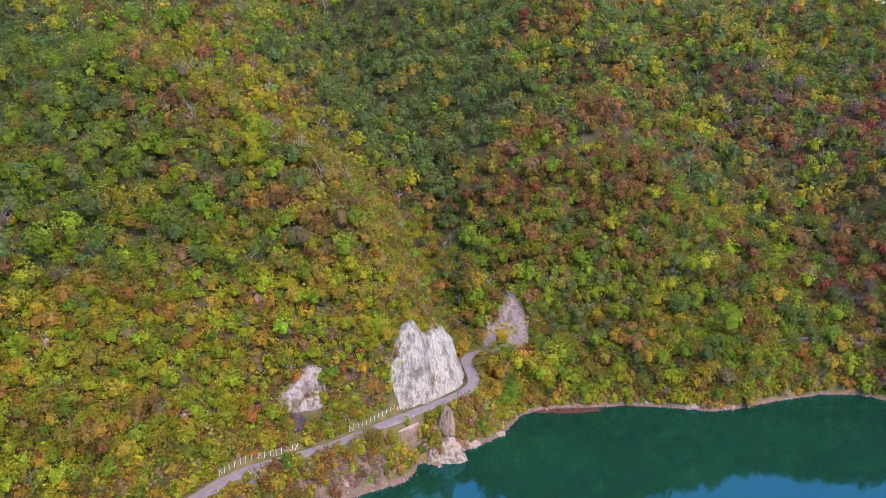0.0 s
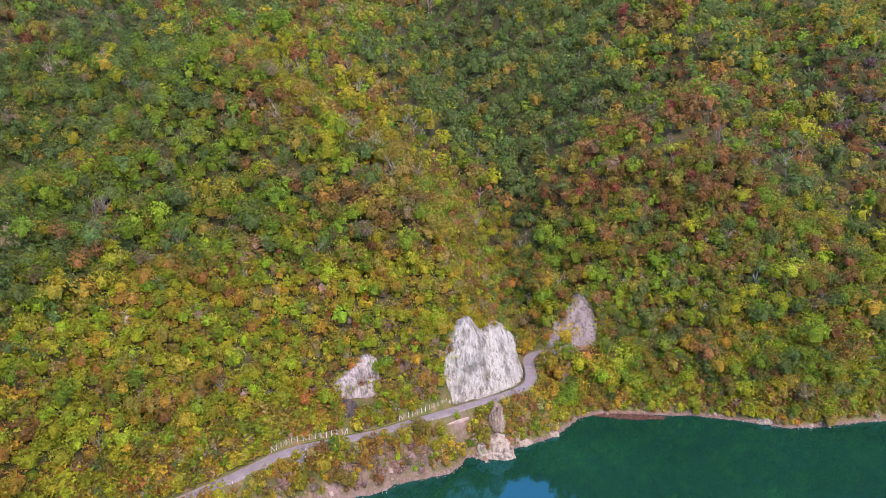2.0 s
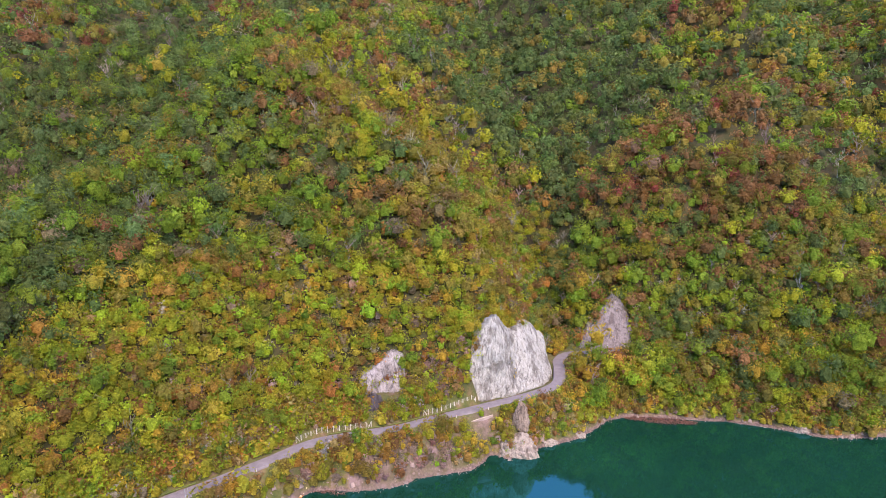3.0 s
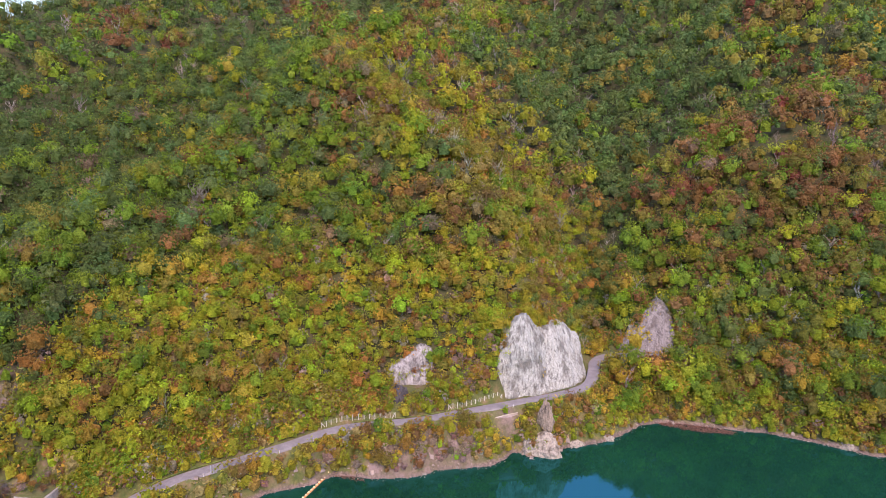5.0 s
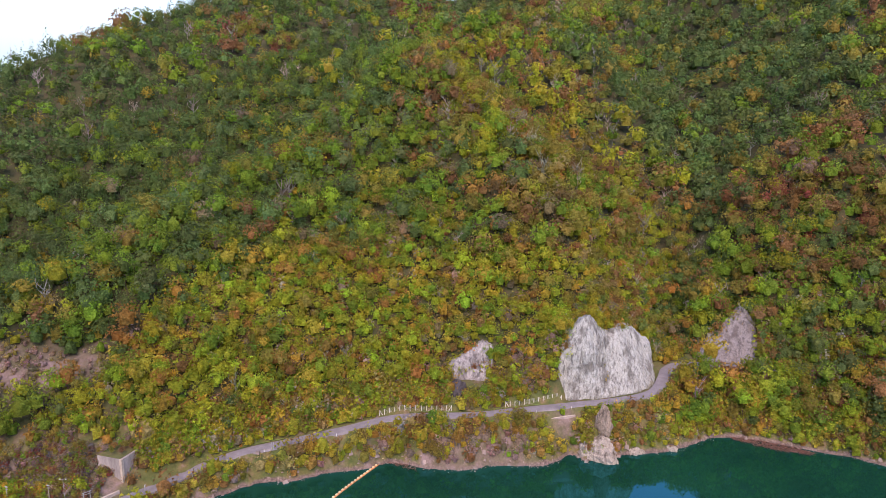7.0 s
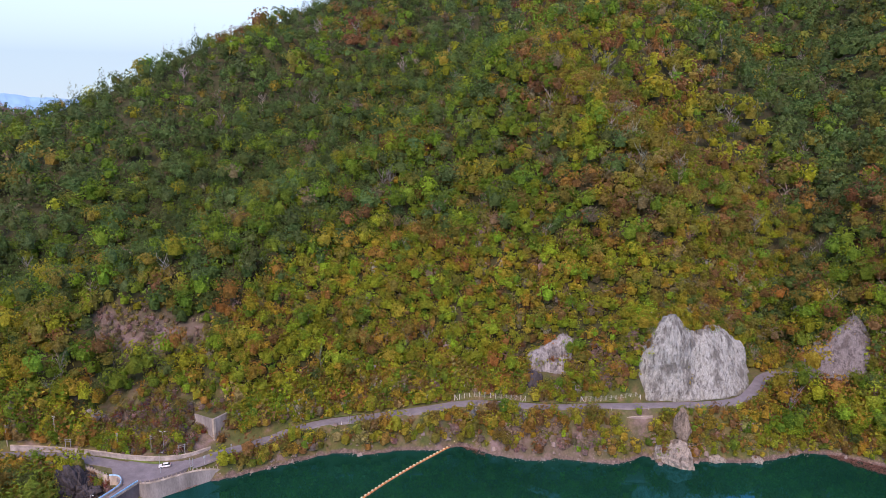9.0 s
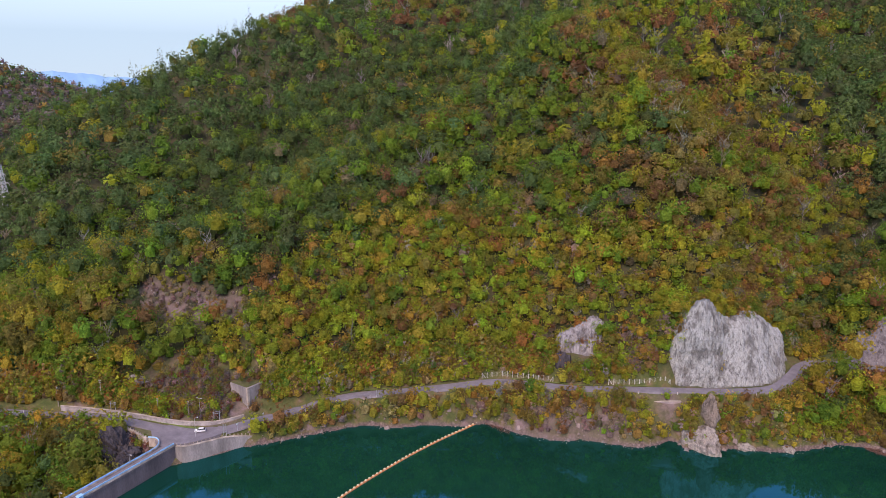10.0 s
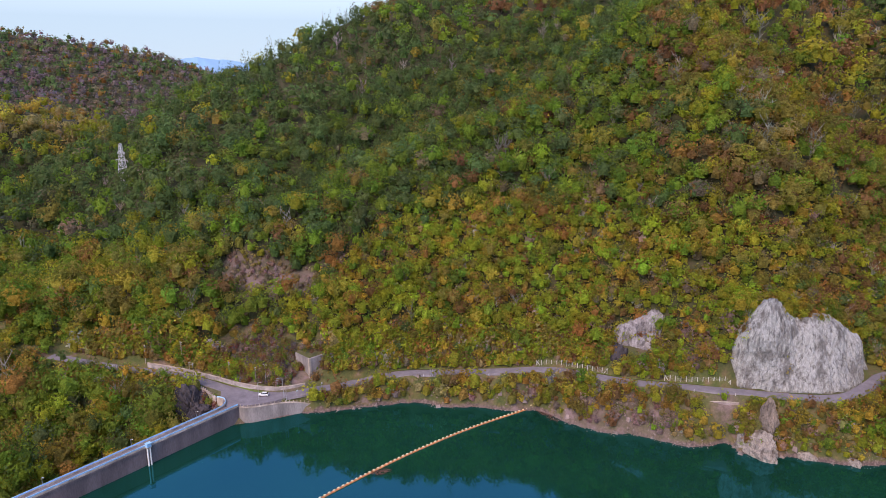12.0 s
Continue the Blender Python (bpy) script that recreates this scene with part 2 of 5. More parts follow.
# ---- building helpers ----
def link_mesh(name, verts, faces, mat, parent=None, label="", smooth=False):
    me = bpy.data.meshes.new(name)
    me.from_pydata([tuple(v) for v in verts], [], [tuple(f) for f in faces])
    me.materials.append(mat)
    if smooth:
        me.polygons.foreach_set("use_smooth", [True] * len(me.polygons))
    me.update()
    ob = new(name, me)
    if parent is not None:
        ob.parent = parent
    if label:
        ob["label"] = label
    return ob


def part(name, bm, mat, parent=None, label="", smooth=False):
    """Links a bmesh as one mesh object under a thing or a part."""
    bmesh.ops.recalc_face_normals(bm, faces=bm.faces)
    me = bpy.data.meshes.new(name)
    bm.to_mesh(me)
    bm.free()
    me.materials.append(mat)
    if smooth:
        me.polygons.foreach_set("use_smooth", [True] * len(me.polygons))
    ob = new(name, me)
    if parent is not None:
        ob.parent = parent
    if label:
        ob["label"] = label
    return ob


def thing(name, m, label, category, group=""):
    ob = new(name)
    ob.empty_display_size = 0.2
    ob.matrix_world = m
    return tagged(ob, label, category, group)


def box(bm, x0, y0, z0, x1, y1, z1, bevel=0.0, m=None):
    g = bmesh.ops.create_cube(bm, size=1)
    vs = g["verts"]
    for v in vs:
        v.co = Vector(((x0 + x1) / 2 + v.co.x * (x1 - x0), (y0 + y1) / 2 + v.co.y * (y1 - y0), (z0 + z1) / 2 + v.co.z * (z1 - z0)))
    if bevel:
        es = list({e for v in vs for e in v.link_edges})
        r = bmesh.ops.bevel(bm, geom=es, offset=bevel, segments=1, affect="EDGES")
        vs = [v for v in {v for f in r["faces"] for v in f.verts} | {v for v in vs if v.is_valid}]
    if m is not None:
        bmesh.ops.transform(bm, matrix=m, verts=[v for v in vs if v.is_valid])


def rod(bm, a, b, r0, r1=None, sides=8):
    """A tapered round bar from a to b."""
    a, b = Vector(a), Vector(b)
    d = b - a
    m = Matrix.Translation((a + b) / 2) @ d.to_track_quat("Z", "Y").to_matrix().to_4x4()
    bmesh.ops.create_cone(bm, cap_ends=True, segments=sides, radius1=r0, radius2=r0 if r1 is None else r1, depth=d.length, matrix=m)


# ---- the plan: lake shore, road and ridges, in metres, lake level at 0 ----
SHORE = [(-128, 119.5), (-125.4, 122.6), (-123, 143.5), (-118, 155), (-115.5, 164), (-111, 178), (-106.5, 192), (-95, 201), (-87.5, 214),
         (-77, 223), (-73.5, 232.5), (-67, 235.5), (-59, 237), (-51, 239.5), (-39, 247), (-35.5, 253.5), (-25, 259.5), (-16, 265.3), (-12.8, 271),
         (-11.5, 280), (-8, 282), (-2, 279.5), (3, 281.5), (7.5, 290.5), (15, 297.5), (25.5, 307), (32.7, 319.5), (37, 328.5), (45.5, 335.8),
         (57, 338.5), (80, 341), (95, 342.5), (114, 340.5), (125, 337.8), (135, 335.5), (153, 340), (168, 347.5), (185, 353), (202, 358), (219, 357.5)]
LAKE = SHORE + [(236, 347), (290, 352), (380, 320), (470, 200), (520, 0), (470, -260), (200, -380), (0, -330), (-20, -150)]
ROAD = [(-215, 55, 12.5), (-191, 79, 10.5), (-175, 98, 9), (-161, 110, 8.3), (-147, 119, 7.5), (-134, 128, 7), (-128, 139.5, 7), (-126, 153, 7.5),
        (-122.8, 164, 8), (-119.5, 178, 9.5), (-112.5, 191.5, 11.5), (-99.5, 208, 13), (-87.5, 224, 14.5), (-74.5, 242, 16), (-58, 253.5, 16.5),
        (-45, 263, 16.5), (-35, 272, 17), (-25, 281, 17.4), (-13, 291.5, 18), (2, 304, 19), (11, 313, 20), (14.5, 321.5, 20.5), (13.5, 337, 21),
        (11.8, 349.5, 21), (15, 358.5, 21.5), (24, 363, 22), (34, 365, 22.5), (70, 371, 23.5), (105, 374, 24), (160, 367, 25), (230, 377, 26), (330, 367, 28)]
# crest lines
MAIN_RIDGE = [(-8, 322, 40), (-32, 345, 81), (-89, 377, 127), (-177, 429, 162), (-203, 496, 199), (-170, 641, 224), (-188, 861, 265)]
WEST_RIDGE = [(-205, 501, 190), (-298, 485, 190), (-397, 423, 210), (-440, 345, 187), (-492, 263, 150), (-516, 215, 131), (-500, 159, 101), (-476, 116, 82), (-448, 88, 65), (-415, 40, 45), (-380, -60, 15)]
EAST_HILL = [(45, 385, 25), (63, 432, 78), (73, 478, 120), (111, 500, 148), (148, 570, 181), (112, 699, 262), (116, 862, 300)]
EAST_SPUR = [(119, 513, 145), (149, 437, 70), (165, 372, 28)]
FAR_EAST_RIDGE = [(330, 380, 40), (320, 480, 100), (290, 580, 140), (250, 694, 215), (300, 857, 278)]
LEFT_SPUR = [(-176, 401, 172), (-210, 327, 115), (-210, 234, 87), (-231, 143, 56), (-249, 68, 24)]
LOWER_SPUR = [(-80, 378, 108), (-142, 270, 66), (-126, 225, 30)]
BACK_RIDGE = [(-463, 354, 195), (-456, 437, 227), (-444, 559, 275), (-323, 701, 262), (-122, 994, 349)]
VALLEY_HILL = [(-640, -150, 140), (-650, 45, 112), (-648, 98, 98), (-643, 150, 72), (-625, 215, 44)]
FAR_HILL = [(-1340, -500, 285), (-1345, -150, 238), (-1345, 118, 196), (-1330, 271, 174), (-1310, 392, 134), (-1290, 560, 80)]
HEAD_RIDGE = [(-188, 861, 265), (-60, 940, 335), (110, 940, 330), (300, 857, 278), (450, 800, 268)]
RIGHT_RIDGE = [(420, 420, 60), (450, 560, 150), (450, 800, 268)]
EAST_SHORE_HILL = [(650, -500, 60), (900, 0, 160), (700, 500, 190)]
SOUTH_SHORE_HILL = [(-300, -900, 120), (200, -1000, 190), (800, -800, 150)]
RIDGES = [  # a crest line and the fall of its two flanks
    (MAIN_RIDGE, (0.96, 0.77)),
    (WEST_RIDGE, (0.78, 0.76)),
    (EAST_HILL, (0.84, 0.99)),
    (EAST_SPUR, (0.8, 0.82)),
    (FAR_EAST_RIDGE, (0.82, 0.7)),
    (LEFT_SPUR, (0.7, 0.69)),
    (LOWER_SPUR, (0.91, 0.82)),
    (BACK_RIDGE, (0.66, 0.55)),
    (VALLEY_HILL, (0.5, 0.5)),
    (FAR_HILL, (0.35, 0.35)),
    (HEAD_RIDGE, (0.6, 0.6)),
    (RIGHT_RIDGE, (0.7, 0.7)),
    (EAST_SHORE_HILL, (0.4, 0.4)),
    (SOUTH_SHORE_HILL, (0.35, 0.35)),
]
GULLY = [(14, 352, 20), (8, 378, 31), (-2, 405, 47), (-14, 440, 68), (-26, 490, 98), (-30, 540, 128)]   # the bed of the side valley
GLEN = [(-30, 545, 106), (-60, 610, 132), (-90, 669, 158), (-82, 753, 196), (-150, 820, 236)]   # the upper glen behind the spur
SPUR = [(-210, 566), (-106, 552), (-60, 528), (-20, 498), (0, 450), (5, 405)]   # the spur in front of it
SWELLS = [(25, 485, 50, 5.8), (-201, 443, 50, 8.3), (99, 640, 75, -10.7), (33, 378, 50, -6.9), (156, 535, 50, -14.0), (-162, 249, 32, 7.5), (213, 687, 75, 10.9), (4, 466, 32, 8.1),
          (-36, 701, 32, -6.9), (-217, 421, 50, 7.9), (-135, 777, 50, -7.6), (-85, 267, 32, -5.6), (-16, 423, 32, -4.5), (96, 401, 32, 4.3), (22, 516, 50, 6.5), (-79, 656, 32, 4.7)]   # place, breadth and height
CLIFF = [(-21, 292.5), (-8, 302.5), (4, 312.5), (9.3, 322), (9.2, 337), (7.6, 350)]


def along(P, line):
    """For points P: distance to a line, signed side, height there, and how far along it lies."""
    line = np.array(line, float)
    best, side, zz, run = np.full(len(P), 1e9), np.zeros(len(P)), np.zeros(len(P)), np.zeros(len(P))
    s0 = 0.0
    for a, b in zip(line[:-1], line[1:]):
        d = b[:2] - a[:2]
        ln = math.hypot(*d)
        t = np.clip(((P - a[:2]) @ d) / ln ** 2, 0, 1)
        v = P - (a[:2] + t[:, None] * d)
        r = np.hypot(v[:, 0], v[:, 1])
        k = r < best
        best[k] = r[k]
        side[k] = np.sign(d[0] * v[k, 1] - d[1] * v[k, 0])
        run[k] = s0 + t[k] * ln
        if line.shape[1] > 2:
            zz[k] = a[2] + t[k] * (b[2] - a[2])
        s0 += ln
    return best, side, zz, run


def in_lake(P):
    inside = np.zeros(len(P), bool)
    pts = LAKE
    for (x0, y0), (x1, y1) in zip(pts, pts[1:] + pts[:1]):
        if y0 == y1:
            continue
        c = ((y0 > P[:, 1]) != (y1 > P[:, 1])) & (P[:, 0] < (x1 - x0) * (P[:, 1] - y0) / (y1 - y0) + x0)
        inside ^= c
    return inside


def wobble(P, scale, seed):
    """Smooth uneven relief between about -1 and 1, from a few crossed waves."""
    r = np.random.RandomState(seed)
    out = np.zeros(len(P))
    for k in range(7):
        a, f, ph = r.uniform(0, 6.283), scale * r.uniform(0.6, 2.2), r.uniform(0, 6.283)
        out += np.sin((P[:, 0] * math.cos(a) + P[:, 1] * math.sin(a)) * f + ph + 1.3 * np.sin((P[:, 0] * math.sin(a) - P[:, 1] * math.cos(a)) * f * 0.7 + k))
    return out / 4.0


DAM_A, DAM_D = np.array((-128.0, 119.3)), np.array((0.3723, -0.9281))
DAM_N = np.array((-0.9281, -0.3723))         # downstream


def land(P):
    """Height of the ground at points P."""
    P = np.asarray(P, float)
    hs = []
    for line, (sl, sr) in RIDGES:
        line = np.array(line, float)
        h = np.full(len(P), -1e9)
        for a, b in zip(line[:-1], line[1:]):
            d = b[:2] - a[:2]
            t = np.clip(((P - a[:2]) @ d) / (d @ d), 0, 1)
            v = P - (a[:2] + t[:, None] * d)
            r = np.hypot(v[:, 0], v[:, 1])
            fall = np.where(d[0] * v[:, 1] - d[1] * v[:, 0] > 0, sl, sr)
            h = np.maximum(h, a[2] + t * (b[2] - a[2]) - fall * (np.sqrt(r * r + 64) - 8))
        hs.append(h)
    rel = np.hypot(P[:, 0], P[:, 1])
    hs.append(np.where(rel > 700, np.clip((rel - 700) * 0.02, 0, 60), 0.0) - 14)
    hs = np.array(hs)
    top = hs.max(0)
    z = top + 6 * np.log(np.exp((hs - top) / 6).sum(0))
    dv, _, zv, _ = along(P, GULLY)
    d2, _, z2, _ = along(P, GLEN)
    z = np.where(d2 < 80, np.minimum(z, z2 + 0.6 * (np.sqrt(d2 * d2 + 36) - 6) + 0.02 * np.maximum(d2 - 30, 0) ** 2), z)
    z = np.where(dv < 60, np.minimum(z, zv + 0.85 * (np.sqrt(dv * dv + 16) - 4) + 0.022 * np.maximum(dv - 22, 0) ** 2), z)
    for x, y, r, h in SWELLS:
        z = z + h * np.exp(-((P[:, 0] - x) ** 2 + (P[:, 1] - y) ** 2) / r ** 2)
    z = z + 1.8 * wobble(P, 0.05, 3) + 0.8 * wobble(P, 0.16, 5)
    lake = in_lake(P)
    dsh = along(P, LAKE + LAKE[:1])[0]
    dr, side, zr, run = along(P, ROAD)
    behind = ((P - DAM_A) @ DAM_N > 0) & ((P - DAM_A) @ DAM_D > -4) & ((P - DAM_A) @ DAM_D < 190)
    # cut above the road, bank below it
    w = np.maximum(dr - np.where((side > 0) & (P[:, 0] > -120), 5.0, 3.6), 0)
    dc, sc, _, rc = along(P, CLIFF)
    low = np.interp(run, (55, 70, 134, 150), (1.3, 0.5, 0.5, 1.3))          # the gentle mound above the junction
    cut = (low + 1.8 * np.exp(-(dc / 13) ** 2)) * np.minimum(w, 24) + 1.3 * np.maximum(w - 24, 0)
    up = np.clip(z, zr + np.minimum(0.3 * w, 10), zr + cut)
    f = dsh / (dsh + w + 1e-6)
    bank = zr * np.where(f < 0.12, f * 2.0, 0.24 + (f - 0.12) * 0.76 / 0.88) + (0.5 * wobble(P, 0.25, 9)) * np.clip(w / 4, 0, 1)
    down = np.maximum(zr - 0.62 * w, -24 + 0.5 * wobble(P, 0.1, 8))
    near = (side > 0)
    span = np.clip((dr - 70) / 60, 0, 1)
    z2 = np.where(near, np.where(dr < 120, up, np.maximum(z, -10)), np.where(behind | (P[:, 1] < 112) & (P[:, 0] < -126), down, np.where(dr < 120, bank, np.minimum(z, 3 + 0.4 * dsh))))
    z2 = np.where(~near & (dr > 60) & (P[:, 0] < -126), np.maximum(z2, z), z2)
    # the steep ground behind the quarried rock face
    rise = np.interp(rc, (14, 26, 60, 66), (4.5, 1.9, 1.9, 2.6))
    z2 = np.where((sc > 0) & (dc < 20) & (rc > 2) & (rc < 66), np.minimum(np.maximum(np.where(dc < 5, 17, z2), np.minimum(19 + rise * (dc - 6), np.interp(rc, (2, 9, 16, 24, 30, 40, 54, 66), (30, 44, 48, 44, 38, 42, 36, 22)))), 18 + 1.1 * rise * np.maximum(dc - 3, 0)), z2)
    z2 = np.where((sc <= 0) & near & (dc < 12) & (rc > 0.5), np.minimum(z2, zr - 0.1 + 0.05 * w), z2)
    # hollows in front of the outcrop and the scree
    for (x0, y0, x1, y1, base) in ((-66, 266, -47, 281, 26.0), (18, 366, 48, 372, 22.3)):
        d = np.array((x1 - x0, y1 - y0))
        ln = math.hypot(*d)
        s_ = ((P - (x0, y0)) @ d) / ln
        q_ = (d[0] * (P[:, 1] - y0) - d[1] * (P[:, 0] - x0)) / ln
        inn = (s_ > 1) & (s_ < ln - 1) & near
        z2 = np.where(inn & (q_ < 9) & (q_ > -14), np.minimum(z2, base + np.minimum(q_, 0) * 0.7 + np.maximum(q_ - 4, 0) * 1.1), z2)
    z2 = np.where(lake, -np.minimum(0.55 * dsh, 14) - 0.05, z2)
    return z2


# bare mauve ground on the bank, and dry heath: place and radius
BARE_BANK = [(-46, 247, 5), (-37, 253, 5.5), (-29, 261, 5), (-23, 267, 4.5), (-75, 226, 4), (-83, 214, 4), (-55, 241, 4)]
HEATH = BARE_BANK + [(-49, 244, 8), (-38, 253, 7), (-27, 264, 6), (-15, 284, 5), (-186, 158, 9), (-198, 150, 9), (-206, 144, 8), (-178, 168, 8), (-144, 146, 12), (-154, 138, 12), (-163, 130, 10), (-142, 104, 9)]


def spaced(fine0, fine1, step, mid0, mid1, mstep, far0, far1):
    a = list(np.arange(fine0, fine1 + 0.1, step))
    b0 = list(np.arange(mid0, fine0 - 0.1, mstep))
    b1 = list(np.arange(fine1 + mstep, mid1 + 0.1, mstep))
    c1, s, x = [], mstep, b1[-1]
    while x < far1:
        s *= 1.3
        x = min(x + s, far1)
        c1.append(x)
    c0, s, x = [], mstep, b0[0]
    while x > far0:
        s *= 1.3
        x = max(x - s, far0)
        c0.append(x)
    return np.array(c0[::-1] + b0 + a + b1 + c1)


gx = spaced(-226, 226, 2.8, -600, 480, 9, -4700, 4700)
gy = spaced(40, 400, 2.8, -160, 900, 9, -4700, 4700)
gx = np.sort(np.r_[gx[(gx < -1460) | (gx > -601)], np.arange(-1450, -605, 22)])
gy = np.sort(np.r_[gy[(gy < -450) | (gy > -161)], np.arange(-440, -165, 22)])
GX, GY = np.meshgrid(gx, gy, indexing="xy")
flat = np.c_[GX.ravel(), GY.ravel()]
gz = land(flat)
nx, ny = len(gx), len(gy)
idx = np.arange(nx * ny).reshape(ny, nx)
quads = np.stack([idx[:-1, :-1], idx[:-1, 1:], idx[1:, 1:], idx[1:, :-1]], -1).reshape(-1, 4)


def fast_mesh(name, verts, faces, mat, tint=None, smooth=False):
    """A mesh from arrays of points and of equal-sided faces; tint: a colour for each face."""
    me = bpy.data.meshes.new(name)
    n, k = faces.shape
    me.vertices.add(len(verts))
    me.vertices.foreach_set("co", np.ascontiguousarray(verts, np.float32).ravel())
    me.loops.add(n * k)
    me.loops.foreach_set("vertex_index", np.ascontiguousarray(faces, np.int32).ravel())
    me.polygons.add(n)
    me.polygons.foreach_set("loop_start", np.arange(0, n * k, k, dtype=np.int32))
    if smooth:
        me.polygons.foreach_set("use_smooth", np.ones(n, bool))
    if tint is not None:
        at = me.attributes.new("tint", "FLOAT_COLOR", "FACE")
        at.data.foreach_set("color", np.c_[tint, np.ones(len(tint))].astype(np.float32).ravel())
    me.update(calc_edges=True)
    me.materials.append(mat)
    return new(name, me)


ground = fast_mesh("ground", np.c_[flat, gz], quads, GROUND, smooth=True)
dry = np.zeros(len(flat))
for x, y, r in HEATH:
    dry = np.maximum(dry, np.clip(1.5 - np.hypot(flat[:, 0] - x, flat[:, 1] - y) / r + 0.35 * wobble(flat, 0.3, 41), 0, 1) * 0.9)
ground.data.attributes.new("dry", "FLOAT", "POINT").data.foreach_set("value", dry.astype(np.float32))
tagged(ground, "steep hillside ground of leaf litter and grass above the lake", "ground", kind="structure")

bmw = bmesh.new()
for x0 in range(-160, 540, 100):
    for y0 in range(-400, 400, 100):
        bmw.faces.new([bmw.verts.new((x0 + a, y0 + b, 0)) for a, b in ((0, 0), (100, 0), (100, 100), (0, 100))])
bmesh.ops.remove_doubles(bmw, verts=bmw.verts, dist=0.01)
# the lake ends at the dam
bmesh.ops.bisect_plane(bmw, geom=bmw.verts[:] + bmw.edges[:] + bmw.faces[:], plane_co=(DAM_A[0] + DAM_N[0], DAM_A[1] + DAM_N[1], 0), plane_no=(DAM_N[0], DAM_N[1], 0), clear_outer=True)
water = part("water", bmw, WATER)
tagged(water, "still dark green reservoir water reflecting hills and sky", "water", kind="structure")

# ---- the road ----
def smooth_line(line, step):
    """A rounded line through the given points, at even steps."""
    p = np.array(line, float)
    p = np.vstack([2 * p[0] - p[1], p, 2 * p[-1] - p[-2]])
    out = []
    for i in range(1, len(p) - 2):
        n = max(2, int(np.hypot(*(p[i + 1] - p[i])[:2]) / step))
        for k in range(n):
            t = k / n
            out.append(0.5 * (2 * p[i] + (p[i + 1] - p[i - 1]) * t + (2 * p[i - 1] - 5 * p[i] + 4 * p[i + 1] - p[i + 2]) * t * t + (3 * p[i] - p[i - 1] - 3 * p[i + 1] + p[i + 2]) * t ** 3))
    out.append(p[-2])
    return np.array(out)


def ribbon(name, line, offsets, heights, mat, close=True):
    """A strip along a line: a cross-section of sideways offsets and heights swept along it."""
    d = np.gradient(line[:, :2], axis=0)
    d /= np.linalg.norm(d, axis=1)[:, None]
    nrm = np.c_[-d[:, 1], d[:, 0]]
    k = len(offsets)
    vs = [(*(p[:2] + o * q), p[2] + h) for p, q in zip(line, nrm) for o, h in zip(offsets, heights)]
    fs = [(i * k + j, i * k + j + 1, (i + 1) * k + j + 1, (i + 1) * k + j) for i in range(len(line) - 1) for j in range(k - 1)]
    return link_mesh(name, vs, fs, mat)


road_line = smooth_line(ROAD, 2.0)
road = ribbon("road", road_line, (3.1, 2.7, 1.2, 0, -1.2, -2.7, -3.1), (-0.7, 0.16, 0.2, 0.22, 0.2, 0.16, -0.7), ASPHALT)
tagged(road, "narrow worn grey asphalt road along the lake", "road", kind="structure")

# ---- trees ----
# mauve, and the raised blue of deep, cool, rust and olive, include distance haze
SPECIES = {
    "green": (0.188, 0.29, 0.038), "bright": (0.3, 0.43, 0.04), "deep": (0.122, 0.182, 0.06), "lime": (0.345, 0.365, 0.038), "gold": (0.47, 0.355, 0.055),
    "olive": (0.27, 0.24, 0.055), "orange": (0.38, 0.215, 0.06), "rust": (0.275, 0.155, 0.07), "red": (0.27, 0.09, 0.07), "dun": (0.24, 0.195, 0.125),
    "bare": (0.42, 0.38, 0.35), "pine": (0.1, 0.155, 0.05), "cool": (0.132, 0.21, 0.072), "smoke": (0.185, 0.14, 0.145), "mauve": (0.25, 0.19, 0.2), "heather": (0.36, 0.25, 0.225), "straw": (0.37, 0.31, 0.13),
}


def leaf_triangles(rng, centre, normal, size):
    """Sprays of leaves: a small bent triangle at each centre, facing roughly along its normal."""
    n = len(centre)
    a = rng.normal(size=(n, 3))
    u = np.cross(normal, a)
    u /= np.linalg.norm(u, axis=1)[:, None] + 1e-9
    v = np.cross(normal, u)
    s = size[:, None]
    out = np.empty((n, 3, 3))
    for k, ang in enumerate((0.0, 2.1, 4.2)):
        w = ang + rng.uniform(-0.45, 0.45, n)
        r = s * rng.uniform(0.65, 1.25, n)[:, None]
        out[:, k] = centre + r * (np.cos(w)[:, None] * u + np.sin(w)[:, None] * v) + normal * s * rng.uniform(-0.35, 0.35, n)[:, None]
    return out


def ball(steps, lowest):
    """The triangles of a unit ball, without its underside."""
    bm = bmesh.new()
    bmesh.ops.create_icosphere(bm, subdivisions=steps, radius=1)
    t = np.array([[tuple(v.co) for v in f.verts] for f in bm.faces if f.calc_center_median().z > lowest])
    bm.free()
    return t


MASS = ball(1, -0.6)


